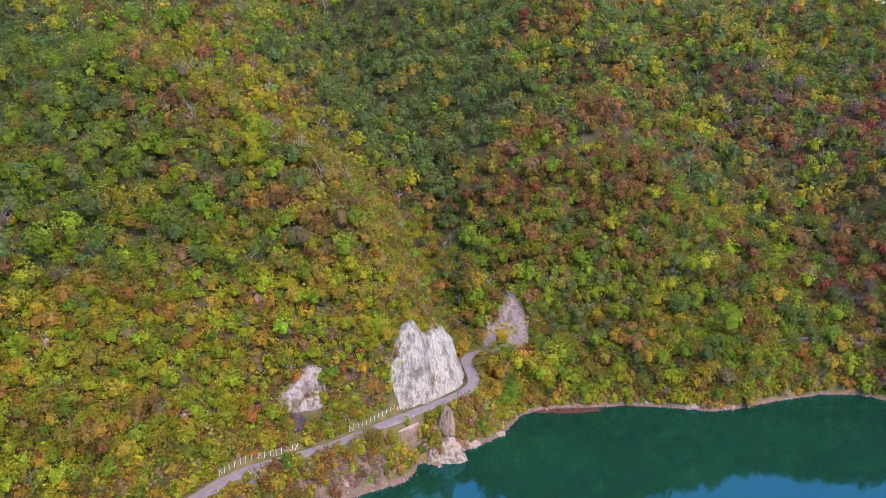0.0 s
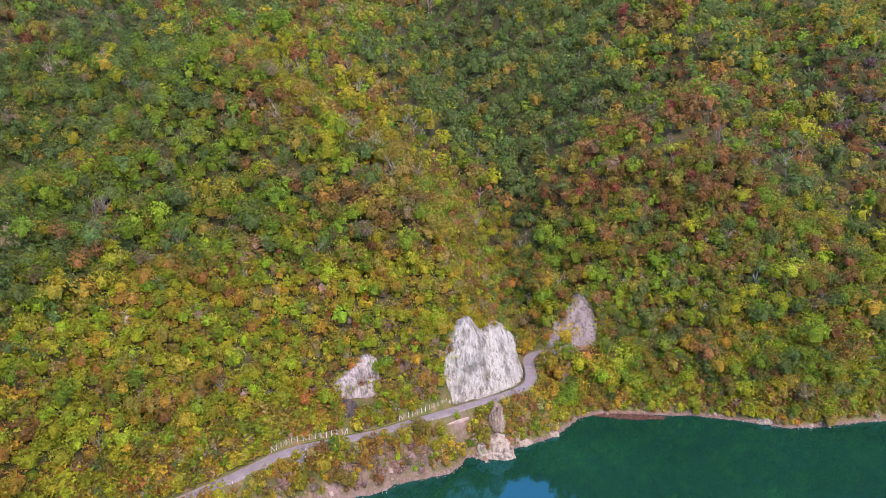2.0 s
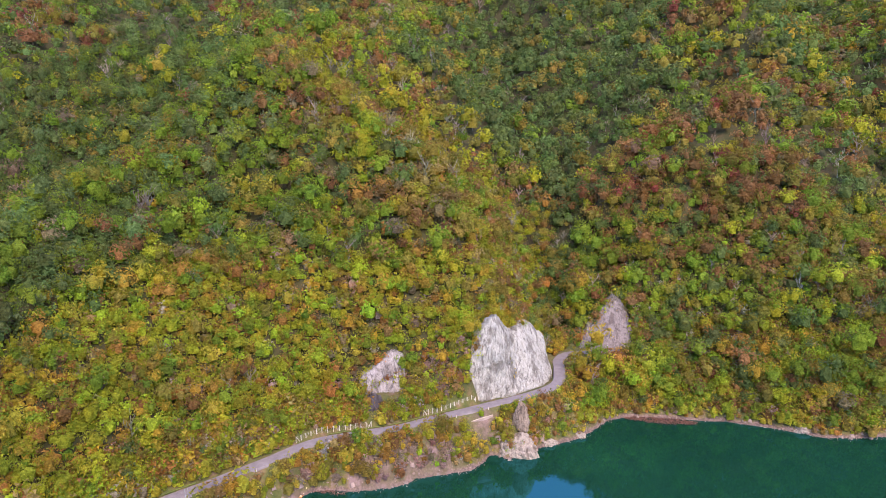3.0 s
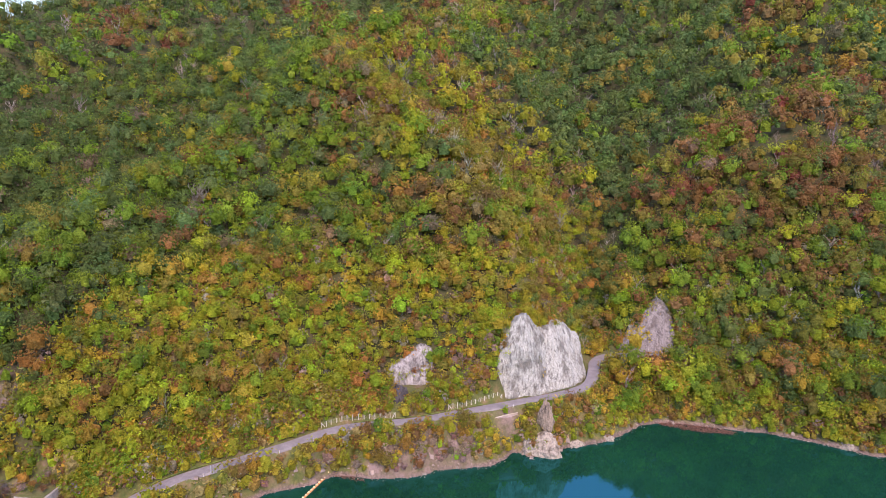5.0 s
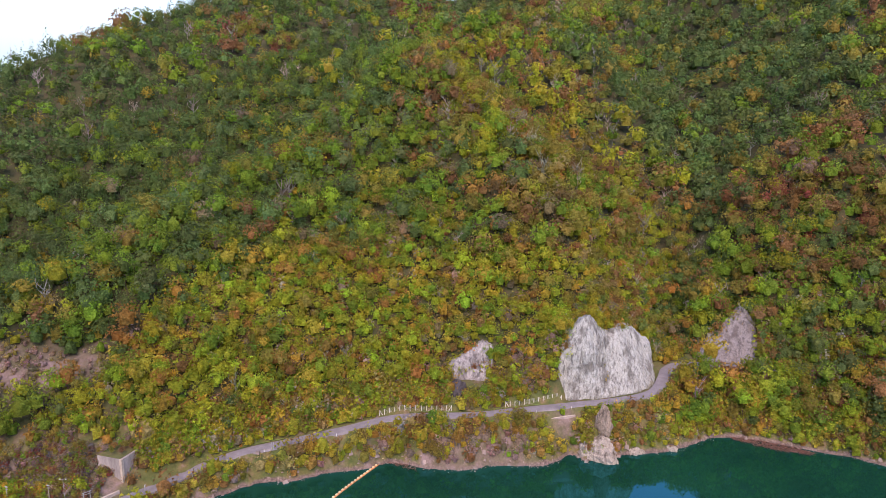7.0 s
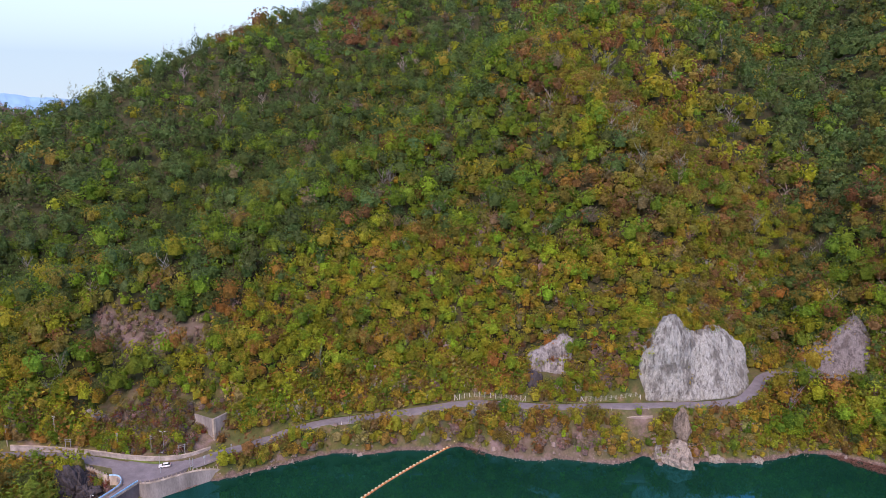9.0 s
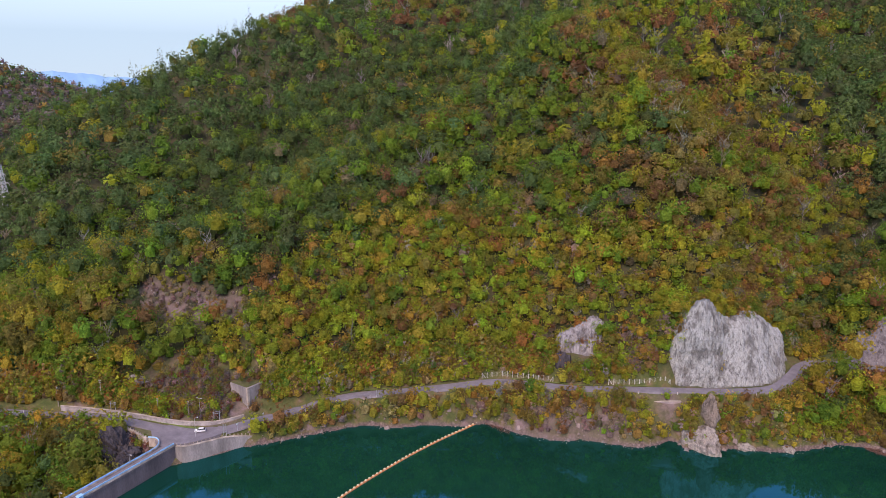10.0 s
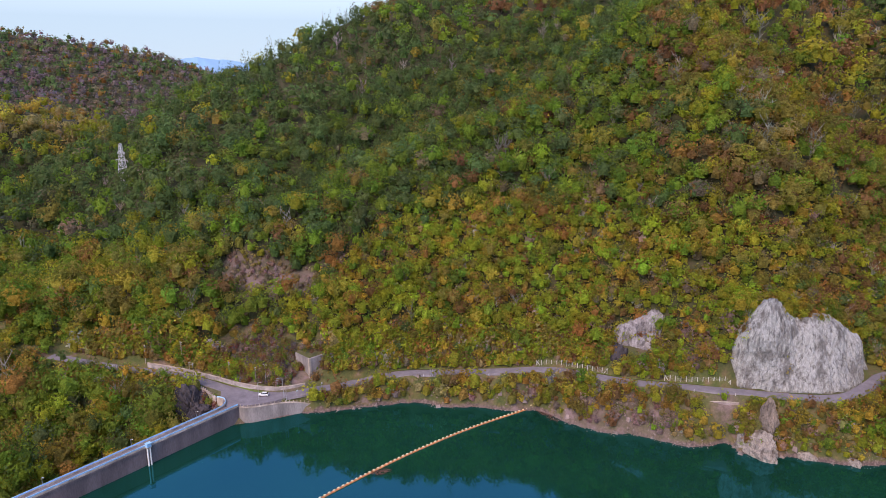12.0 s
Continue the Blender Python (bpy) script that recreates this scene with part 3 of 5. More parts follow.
def crown(seed, n, height=9.0, width=4.0, lobes=7, leaf=0.6, core=True, deep=0.55):
    """A broad-leaved crown: many flat sprays of leaves in tiers over a rounded top, round one closed inner mass of foliage."""
    rng = np.random.RandomState(seed)
    tall = width * (0.72 + 0.3 * deep)
    mid = height - tall
    c, r = [], []
    m = lobes + 6
    for k in range(m):
        p = math.acos(1 - 1.12 * (k + rng.uniform(0.1, 0.9)) / m)
        a = k * 2.4 + rng.uniform(-0.5, 0.5)
        q = width * rng.uniform(0.55, 0.9)
        c.append((q * math.sin(p) * math.cos(a), q * math.sin(p) * math.sin(a), mid + tall * rng.uniform(0.72, 0.9) * math.cos(p)))
        r.append(width * rng.uniform(0.22, 0.46))
    c, r = np.array(c), np.array(r)
    flat = np.c_[np.ones((m, 2)), rng.uniform(0.5, 0.9, m)]
    pick = rng.choice(m, n * 2, p=r ** 2 / (r ** 2).sum())
    d = rng.normal(size=(n * 2, 3))
    d[:, 2] = np.abs(d[:, 2]) * np.where(rng.rand(n * 2) < 0.86, 1, -0.7)
    d /= np.linalg.norm(d, axis=1)[:, None]
    p = c[pick] + d * flat[pick] * r[pick][:, None] * rng.uniform(0.85, 1.2, n * 2)[:, None]
    # leaves sit on the outside of a spray, few inside a neighbour
    gap = np.linalg.norm((p[:, None] - c[None]) / flat[None], axis=2) / r[None]
    keep = np.nonzero(gap.min(1) > 0.72)[0][:n]
    p, d, f = p[keep], d[keep], flat[pick[keep]]
    dome = (p - np.array((0, 0, mid))) / np.array((width, width, tall))
    dome /= np.linalg.norm(dome, axis=1)[:, None]
    nn = 0.45 * dome + 0.6 * d / f + rng.normal(size=(len(p), 3)) * 0.5 + np.array((0, 0, 0.1))
    nn /= np.linalg.norm(nn, axis=1)[:, None]
    out = leaf_triangles(rng, p, nn, leaf * rng.uniform(0.6, 1.25, len(p)))
    if core:
        # the dark inner mass, uneven and well inside the leaves
        t = rng.uniform(0, 6.283)
        turn = np.array(((math.cos(t), math.sin(t), 0), (-math.sin(t), math.cos(t), 0), (0, 0, 1)))
        d = MASS @ turn
        q = d * (0.48 + 0.1 * np.sin(d @ np.array((3.1, 2.3, 1.7)) * 2 + seed))[..., None] * np.array((width, width, tall))
        q[..., 2] *= np.where(q[..., 2] < 0, 1.6, 1.0)
        out = np.concatenate([out, q + np.array((0, 0, mid))])
    return out


def conifer(seed, n, height=12.0, width=2.6, leaf=0.8):
    rng = np.random.RandomState(seed)
    t = 1 - np.sqrt(rng.rand(n))
    t = 0.12 + 0.88 * t
    a = rng.uniform(0, 6.283, n)
    tier = 0.75 + 0.35 * np.abs(np.sin(t * 22 + 0.6 * np.sin(a * 3)))
    r = width * (1 - t) ** 0.85 * tier + 0.12
    p = np.c_[r * np.cos(a), r * np.sin(a), height * t]
    nn = np.c_[np.cos(a) * 0.7, np.sin(a) * 0.7, np.full(n, 0.9)] + rng.normal(size=(n, 3)) * 0.35
    nn /= np.linalg.norm(nn, axis=1)[:, None]
    return leaf_triangles(rng, p, nn, leaf * rng.uniform(0.6, 1.2, n) * (1.15 - 0.6 * t))


def stick(a, b, r):
    """A three-sided tapering twig as triangles."""
    a, b = np.array(a, float), np.array(b, float)
    d = (b - a) / (np.linalg.norm(b - a) + 1e-9)
    u = np.cross(d, (0.31, 0.83, 0.47))
    u /= np.linalg.norm(u)
    v = np.cross(d, u)
    ring = [a + r * (math.cos(k) * u + math.sin(k) * v) for k in (0, 2.094, 4.189)]
    return [(ring[k], ring[(k + 1) % 3], b) for k in range(3)]


def bare_tree(seed, twigs=34, height=10.0, width=3.4, thick=0.19):
    """A leafless tree: stem, rising limbs and fine twigs."""
    rng = np.random.RandomState(seed)
    tris = stick((0, 0, 0), (rng.uniform(-0.4, 0.4), rng.uniform(-0.4, 0.4), height * 0.95), thick * 1.4)
    for k in range(9):
        a, h = k * 2.4 + rng.uniform(-0.4, 0.4), height * rng.uniform(0.28, 0.7)
        tip = np.array((width * 0.75 * math.cos(a), width * 0.75 * math.sin(a), h + height * rng.uniform(0.18, 0.34)))
        tris += stick((0, 0, h), tip, thick)
        for j in range(twigs // 9):
            q = np.array((0, 0, h)) + (tip - np.array((0, 0, h))) * rng.uniform(0.35, 1)
            e = q + np.array((rng.uniform(-1, 1) * 1.2, rng.uniform(-1, 1) * 1.2, rng.uniform(0.7, 2.1)))
            tris += stick(q, e, thick * 0.62)
    return np.array(tris)


def stem(height, r=0.2):
    return np.array(stick((0, 0, -1.2), (0.1, 0.05, height * 0.75), r) + stick((0, 0, height * 0.3), (1.3, 0.4, height * 0.62), r * 0.5) + stick((0, 0, height * 0.36), (-1.0, 0.8, height * 0.66), r * 0.5))


def prototypes(n, leaf, lobes=7, twigs=34, core=True):
    wide = [crown(10 + k, n, 9.0 + (k % 3), 3.9 + 0.3 * (k % 4), lobes + k % 3, leaf, core, 0.3 + 0.16 * (k % 5)) for k in range(10)]
    tall = [crown(40 + k, n, 10.5 + k % 3, 3.1 + 0.2 * (k % 3), lobes, leaf * 0.92, core, 0.7 + 0.2 * (k % 3)) for k in range(6)]
    pine = [conifer(60 + k, int(n * 1.1), 12.5 + 1.5 * (k % 3), 2.8 + 0.25 * (k % 3), leaf * 1.0) for k in range(5)]
    bare = [bare_tree(80 + k, twigs) for k in range(5)]
    bush = [crown(100 + k, max(24, n // 5), 2.5, 1.6, 3, leaf * 0.6, True, 0.9) for k in range(5)]
    return {"wide": wide, "tall": tall, "pine": pine, "bare": bare, "bush": bush}


def forest(name, places, protos, label, seed):
    """One joined wood. places: rows of x, y, z, kind, species, scale."""
    rng = np.random.RandomState(seed)
    tris, tints = [], []
    trunk = stem(8.0)
    places = [r for r in places if name == "clearing_shrubs" or all((r[0] - x) ** 2 + (r[1] - y) ** 2 > q * q for x, y, q in ROCKS)]
    for x, y, z, kind, species, scale in places:
        sets = protos[kind]
        t = sets[rng.randint(len(sets))]
        a = rng.uniform(0, 6.283)
        ca, sa = math.cos(a), math.sin(a)
        s = np.array((scale * rng.uniform(0.9, 1.15), scale * rng.uniform(0.9, 1.15), scale * rng.uniform(0.95, 1.25)))
        rot = np.array(((ca, sa, 0), (-sa, ca, 0), (0, 0, 1)))
        tris.append((t * s) @ rot + (x, y, z))
        c = np.array(SPECIES[species]) * rng.uniform(0.74, 1.3) * (1 + rng.uniform(-0.12, 0.12, 3))
        f = rng.uniform(0.84, 1.16, len(t))[:, None]
        tints.append(c * f)
        if kind == "tall" and protos is NEAR:
            tris.append((trunk * s) @ rot + (x, y, z))
            tints.append(np.tile((0.1, 0.08, 0.065), (len(trunk), 1)))
    v = np.concatenate(tris)
    ob = fast_mesh(name, v.reshape(-1, 3), np.arange(len(v) * 3).reshape(-1, 3), LEAVES, np.concatenate(tints))
    return tagged(ob, label, "forest", kind="stuff")


def blotch(x, y, f, s):
    return 0.5 + 0.25 * (math.sin(x * f + s + 1.7 * math.sin(y * f * 0.8 + s)) + math.sin(y * f * 1.1 - 2 * s + 1.3 * math.sin(x * f * 0.7)))


MIX = {  # shares of the species in each stand
    "lower": (("lime", 42), ("bright", 16), ("gold", 15), ("olive", 8), ("green", 15), ("orange", 12), ("rust", 5), ("dun", 3), ("bare", 3)),
    "green": (("pine", 24), ("cool", 22), ("green", 32), ("deep", 12), ("olive", 6), ("lime", 3), ("rust", 2), ("dun", 3), ("bare", 3)),
    "mixed": (("bright", 4), ("cool", 18), ("green", 36), ("olive", 19), ("lime", 10), ("deep", 3), ("rust", 8), ("gold", 3), ("orange", 2), ("dun", 4), ("bare", 5)),
    "brown": (("rust", 34), ("olive", 25), ("orange", 7), ("green", 26), ("lime", 5), ("red", 3), ("dun", 5), ("bare", 6)),
    "crest": (("bright", 5), ("lime", 15), ("green", 30), ("olive", 32), ("gold", 2), ("rust", 27), ("dun", 9), ("bare", 11)),
    "ridge": (("lime", 40), ("olive", 24), ("gold", 12), ("straw", 14), ("dun", 14), ("orange", 6), ("bare", 10)),
    "back": (("olive", 30), ("lime", 20), ("rust", 18), ("green", 17), ("orange", 3), ("bare", 12)),
    # dark species here also carry the side valley's shade in their colour
    "valley": (("deep", 40), ("cool", 26), ("green", 6), ("olive", 9), ("pine", 14), ("lime", 2), ("bare", 5)),
    "right": (("bright", 8), ("olive", 18), ("rust", 17), ("green", 26), ("lime", 10), ("deep", 20), ("dun", 3), ("bare", 4)),
    "flank": (("deep", 14), ("green", 20), ("lime", 6), ("olive", 20), ("rust", 32), ("red", 4), ("dun", 3), ("bare", 4)),
    "upper": (("deep", 24), ("cool", 18), ("green", 12), ("lime", 7), ("gold", 3), ("olive", 20), ("rust", 8), ("dun", 7), ("bare", 6)),
    "dark_red": (("rust", 26), ("red", 10), ("deep", 26), ("smoke", 12), ("olive", 14), ("green", 10), ("bare", 4)),
    "shore": (("bright", 10), ("lime", 10), ("green", 30), ("deep", 20), ("gold", 1), ("orange", 4), ("olive", 19), ("rust", 10), ("bare", 4)),
    "bank": (("lime", 28), ("gold", 20), ("orange", 15), ("olive", 17), ("rust", 9), ("green", 6), ("bare", 5)),
    "scrub": (("bright", 5), ("lime", 18), ("straw", 8), ("olive", 24), ("green", 12), ("gold", 8), ("orange", 10), ("rust", 12), ("dun", 7), ("heather", 5)),
    # sunlight on the woods below the dam is put into these yellow leaf colours
    "sunny": (("lime", 34), ("straw", 22), ("gold", 16), ("olive", 16), ("orange", 8), ("bare", 4)),
    "glen": (("green", 36), ("deep", 8), ("olive", 20), ("gold", 9), ("orange", 6), ("lime", 18), ("bare", 3)),
    # the far hill's haze is put into its leaf colours
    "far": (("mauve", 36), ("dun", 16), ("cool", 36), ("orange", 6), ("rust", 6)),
    "dark": (("pine", 48), ("deep", 15), ("cool", 12), ("green", 14), ("olive", 5), ("lime", 2), ("gold", 1), ("dun", 2), ("bare", 2)),
}


def crest_near(x, y):
    d, side, _, _ = along(np.array(((x, y),)), RIDGES[0][0][:5])
    return d[0] * side[0]


def stand(x, y, z):
    """Which mixture of trees grows at a place."""
    q = blotch(x, y, 0.035, 1.0)
    if x < -560:
        return "dark_red" if x < -900 else "sunny"
    if x > 225:
        return "dark_red" if q > 0.3 and y < 640 else "upper"
    if x < -128 and y < 116 and z < 30:
        return "glen"
    wav = 26 * (q - 0.5)
    if -215 < x < 20 and z > 45 and y > 345 and crest_near(x, y) < -8 and along(np.array(((x, y),)), SPUR)[1][0] < 0:     # the back of the main ridge, down to the spur
        return "back"
    if y > 395 and x > -48 - 0.21 * (y - 446) + wav:     # the side valley and the hill beyond it
        if x < 5 + 0.3 * (y - 440) + wav:
            return "valley"
        if z < 66:
            return "right"
        if y < 530 + wav and x < 150:
            return "flank"
        return "upper" if q > 0.3 else "flank"
    if x > 20 and y > 352:
        return "shore" if z < 32 else "right"
    if y > 430 and x > -150:
        return "valley" if q > 0.3 else "mixed"
    if 50 < z < 175 and x > -178 and abs(crest_near(x, y)) < 7 + 8 * q:
        return "ridge"
    if x < -300 or x < -225 and z > 60 + wav:
        return "flank" if z > 175 and q > 0.66 else "dark"
    if x < -165 and z > 40:
        return "brown" if z > 172 and q > 0.6 else "green" if q > 0.28 else "mixed"
    if z > 150:
        return "mixed" if q > 0.5 else "crest"
    if z > 70:
        if x > -75 and y > 330:
            return "crest" if q > 0.4 else "brown"
        return "brown" if q > 0.62 else "mixed"
    if x < -175 and y > 130:
        return "mixed" if q > 0.35 else "green"
    return "lower" if q > 0.2 else "mixed"


def choose(rng, mix, at=None):
    """A species of the mixture; with a place given, neighbours tend to be of one kind."""
    names, w = zip(*MIX[mix])
    w = np.cumsum(np.array(w, float)) / sum(w)
    if at is None or rng.rand() < 0.6:
        u = rng.rand()
    else:
        u = 0.5 + 1.25 * (0.5 * blotch(*at, 0.11, 7.0) + 0.5 * blotch(*at, 0.06, 2.0) - 0.5) + rng.normal(0, 0.1)
        u = min(max(u % 1.0, 0.0), 0.9999)
    return names[int(np.searchsorted(w, u))]


FENCES = [[(-81.5, 240.5), (-75.8, 247.6), (-66, 254), (-56.8, 259.8)], [(-38.5, 275.2), (-29, 284.2), (-19.6, 293)]]


def open_ground(P, z):
    """Places with no trees: lake, road, rock faces, cleared strips, dam."""
    dr, side, zr, _ = along(P, ROAD)
    dc, sc, _, rc = along(P, CLIFF)
    bad = in_lake(P) | (dr < np.where(P[:, 0] > 45, 3.6, np.where(P[:, 0] > -125, 4.4, 6.0))) | (z < np.where(P[:, 0] > 24, 0.9, 1.5)) & (P[:, 0] > -126)
    for run in FENCES:
        bad |= along(P, run)[0] < 2.2
    bad |= (dc < 5.5) & (rc > 0.5) | (sc > 0) & (dc < 13) & (rc > 23) & (rc < 60)
    for x, y, r in CLEAR:
        bad |= np.hypot(P[:, 0] - x, P[:, 1] - y) < r
    s, q = (P - DAM_A) @ DAM_D, (P - DAM_A) @ DAM_N
    bad |= (s > -6) & (s < 190) & (q > -2) & (q < 13)
    return bad


# rock faces that nothing grows over, and cleared ground
ROCKS = [(-55, 273, 4.2), (-59, 269, 4.2), (-51, 276.5, 4.2), (-57.5, 264.5, 2.8), (40, 376, 9), (33, 372, 7), (26, 368, 6), (19, 364.5, 5), (46, 371, 5), (27, 358.5, 4.5), (36, 360.5, 4.5), (0.5, 288, 3.4), (-12.5, 281.5, 3.4), (-17, 277.5, 3.4)]
CLEAR = ROCKS + [ (-144, 146, 12), (-154, 138, 13), (-163, 130, 11), (-139, 157, 7), (-131, 150, 4),
         (-185, 157, 11), (-197, 149, 11), (-206, 143, 9), (-176, 168, 9), (-142, 104, 9), (-133, 126, 11), (-127, 318, 2.5), (-336, 478, 9), (-461, 136, 5)]


def on_ground(P):
    """Height of the ground sheet at points P."""
    i = np.clip(np.searchsorted(gx, P[:, 0]) - 1, 0, nx - 2)
    j = np.clip(np.searchsorted(gy, P[:, 1]) - 1, 0, ny - 2)
    u, v = (P[:, 0] - gx[i]) / (gx[i + 1] - gx[i]), (P[:, 1] - gy[j]) / (gy[j + 1] - gy[j])
    h = gz.reshape(ny, nx)
    return (h[j, i] * (1 - u) + h[j, i + 1] * u) * (1 - v) + (h[j + 1, i] * (1 - u) + h[j + 1, i + 1] * u) * v


def scatter(seed, x0, x1, y0, y1, step, jitter=0.58):
    rng = np.random.RandomState(seed)
    xs, ys = np.meshgrid(np.arange(x0, x1, step), np.arange(y0, y1, step))
    xs = xs + 0.5 * step * (np.arange(len(xs)) % 2)[:, None]
    P = np.c_[xs.ravel(), ys.ravel()] + rng.uniform(-jitter, jitter, (xs.size, 2)) * step
    z = on_ground(P)
    ok = ~open_ground(P, z) & ((P[:, 0] < 0.72 * P[:, 1] + 25) | (P[:, 0] < 0))
    return P[ok], z[ok], rng


def plant(P, z, rng, size, mix=None):
    out = []
    for (x, y), h in zip(P, z):
        m = mix or stand(x + rng.normal(0, 8), y + rng.normal(0, 8), h + rng.normal(0, 5))
        sp = choose(rng, m, (x, y))
        kind = "bare" if sp == "bare" else "pine" if sp == "pine" else "tall" if rng.rand() < 0.3 else "wide"
        sc = size * rng.choice((0.66, 0.86, 1.05, 1.34), p=(0.25, 0.32, 0.27, 0.16)) * rng.uniform(0.92, 1.08)
        if m == "glen":
            sc *= 0.62 if along(np.array(((x, y),)), ROAD)[0][0] < 17 else 1.1
        elif x > 24 and y < 470:
            sc *= 0.98
        elif -560 < x < -280 and h > 120:
            sc *= 0.92
        out.append((x, y, h - 0.4, kind, sp, sc))
    return out


def slope_to_lake(P, z):
    """How far the ground faces the lake: 1 fully, -1 away from it."""
    e = 4.0
    gx_, gy_ = (land(P + (e, 0)) - land(P - (e, 0))) / (2 * e), (land(P + (0, e)) - land(P - (0, e))) / (2 * e)
    n = np.c_[-gx_, -gy_, np.ones(len(P))]
    d = np.c_[70 - P[:, 0], 40 - P[:, 1], 130 - z]
    return (n * d).sum(1) / np.linalg.norm(n, axis=1) / np.linalg.norm(d, axis=1)


NEAR, MID, FAR = prototypes(168, 0.47, 9), prototypes(72, 0.74, 6, 27), prototypes(14, 1.2, 1, 9)
P, z, rng = scatter(1, -330, 330, -60, 470, 5.1)
P2, z2, _ = scatter(21, -170, 330, 100, 470, 4.0)
low = lambda p, h: (p[:, 0] > -170) & (p[:, 1] > 100) & (h < np.where(p[:, 0] < 12, 72, 0) + 10 * wobble(p, 0.05, 31))
P, z = np.r_[P[~low(P, z)], P2[low(P2, z2)]], np.r_[z[~low(P, z)], z2[low(P2, z2)]]
dr, side, zr, _ = along(P, ROAD)
bank = (side < 0) & (dr < 45) & (P[:, 0] > -127) & (P[:, 0] < 24)
P, z = P[~bank], z[~bank]
k = slope_to_lake(P, z) > np.where((P[:, 0] > -120) & (P[:, 1] > 310), -0.3, -0.05)
P, z = P[k], z[k]
big = ~low(P, z)
fill = [(x + rng.uniform(-3.5, 3.5), y + rng.uniform(-3.5, 3.5), h - 1.0, "bush", choose(rng, stand(x, y, h)), rng.uniform(2.4, 3.6)) for (x, y), h in zip(P[big], z[big])]
fill = [r for r in fill if r[4] not in ("bare", "pine")]
rows = fill + plant(P[big], z[big], rng, 1.2) + plant(P[~big], z[~big], rng, 0.84)
# young trees crowding the steep ground round the rock face
P, z, rng = scatter(22, -34, 34, 296, 380, 2.6)
dc, sc, _, rc = along(P, CLIFF)
k = (sc > 0) & (dc < 26) & (along(P, ROAD)[1] > 0) & ((dc > 13) | (rc < 14))
rows += plant(P[k], z[k], rng, 0.6)
left = [r for r in rows if r[0] < 8 - max(0, r[1] - 400) * 0.2]
right = [r for r in rows if r[0] >= 8 - max(0, r[1] - 400) * 0.2]
forest("lake_hill_forest", left, NEAR, "dense autumn broadleaf forest in green, yellow and rust on a steep hillside", 11)
forest("valley_side_forest", right, NEAR, "dense autumn forest in olive, rust and green above the shore", 12)
P, z, rng = scatter(2, -600, 480, -20, 940, 6.8)
k = ~((P[:, 0] > -330) & (P[:, 0] < 330) & (P[:, 1] < 470)) & (z > -20)
k &= (P[:, 1] < np.where((P[:, 0] > -330) & (P[:, 0] < 30), 920, 830)) & (z < 150 + 0.26 * np.hypot(P[:, 0], P[:, 1]))
k &= (slope_to_lake(P, z) > np.where((P[:, 0] > -150) & (P[:, 1] > 400) & (P[:, 1] < 720), -0.22, -0.06)) & (P[:, 0] < 0.66 * P[:, 1] + 25)
P, z = P[k], z[k]
edge = (along(P, RIDGES[1][0][1:8])[0] < 16) | (along(P, RIDGES[7][0][:3])[0] < 16)
Pe, ze, _ = scatter(23, -600, -200, 60, 620, 5.9)
k = ((along(Pe, RIDGES[1][0][1:8])[0] < 16) | (along(Pe, RIDGES[7][0][:3])[0] < 16)) & ((Pe[:, 0] < -330) | (Pe[:, 1] > 470))
forest("skyline_forest", plant(Pe[k], ze[k] - 2.8, rng, 1.2), NEAR, "green and rust trees along the wooded skyline", 18)
P, z = P[~edge], z[~edge] - 0.5
forest("upper_hill_forest", plant(P, z, rng, 1.4), MID, "mixed green and brown forest on the upper hills", 13)
P, z, rng = scatter(3, -1450, -890, -420, 620, 9.0)
k = slope_to_lake(P, z) > -0.3
P, z = P[k], z[k]
far = P[:, 0] < -900
forest("far_hill_forest", plant(P[far], z[far] - 4.5, rng, 1.4, "far"), FAR, "dark wooded hill far across the valley, haze in its leaf colours", 14)
Pm, zm, _ = scatter(26, -900, -600, -300, 420, 9)
k = slope_to_lake(Pm, zm) > -0.2
forest("sunny_valley_forest", plant(Pm[k], zm[k] - 2, rng, 1.25), MID, "yellow and straw-coloured woods in sunlit tones in the valley below the dam", 27)


# undergrowth that fills the lower slope
P, z, rng = scatter(6, -170, 200, 130, 425, 3.1)
dr, side, zr, _ = along(P, ROAD)
k = (side > 0) & (z < np.where(P[:, 0] < 14, 78, 92)) & (rng.rand(len(P)) < 0.95)
forest("slope_undergrowth", [(x, y, h - 0.2, "bush", choose(rng, "valley" if -6 < x < 30 and y > 318 else "right" if x > 14 else "lower" if rng.rand() < 0.75 else "scrub"), rng.uniform(1.5, 2.7)) for (x, y), h in zip(P[k], z[k])], NEAR,
       "yellow-green undergrowth between the trees of the lower slope", 17)

# low shrubs on the bank, along the road and over the cleared ground
P, z, rng = scatter(4, -215, 240, 60, 400, 1.65)
dr, side, zr, _ = along(P, ROAD)
rows = [(x, y, h - 0.15, "bush", sp, rng.uniform(0.85, 1.75) * (1.35 if x < -58 else 1) * (1.5 if rng.rand() > 0.7 else 1)) for x, y, h, sp in
        ((x, y, h, ("heather" if rng.rand() < 0.4 and -56 < x < -24 and d > 9 else choose(rng, "bank" if rng.rand() < 0.45 else "scrub"))) for (x, y), h, d, s in zip(P, z, dr, side) if (s < 0 and d < 40 and x > -127 or d < 16) and (x > -119 or y > 148 or y < 108 or s > 0 and d > 7) and rng.rand() < (0.8 if -62 < x < -4 and s < 0 else 0.95) and not (s < 0 and d > 8 and any(math.hypot(x - a, y - b) < 0.38 * r for a, b, r in BARE_BANK)))]
forest("bank_shrubs", rows, NEAR, "low autumn shrubs and tall grass on the lake bank", 15)
rng = np.random.RandomState(24)
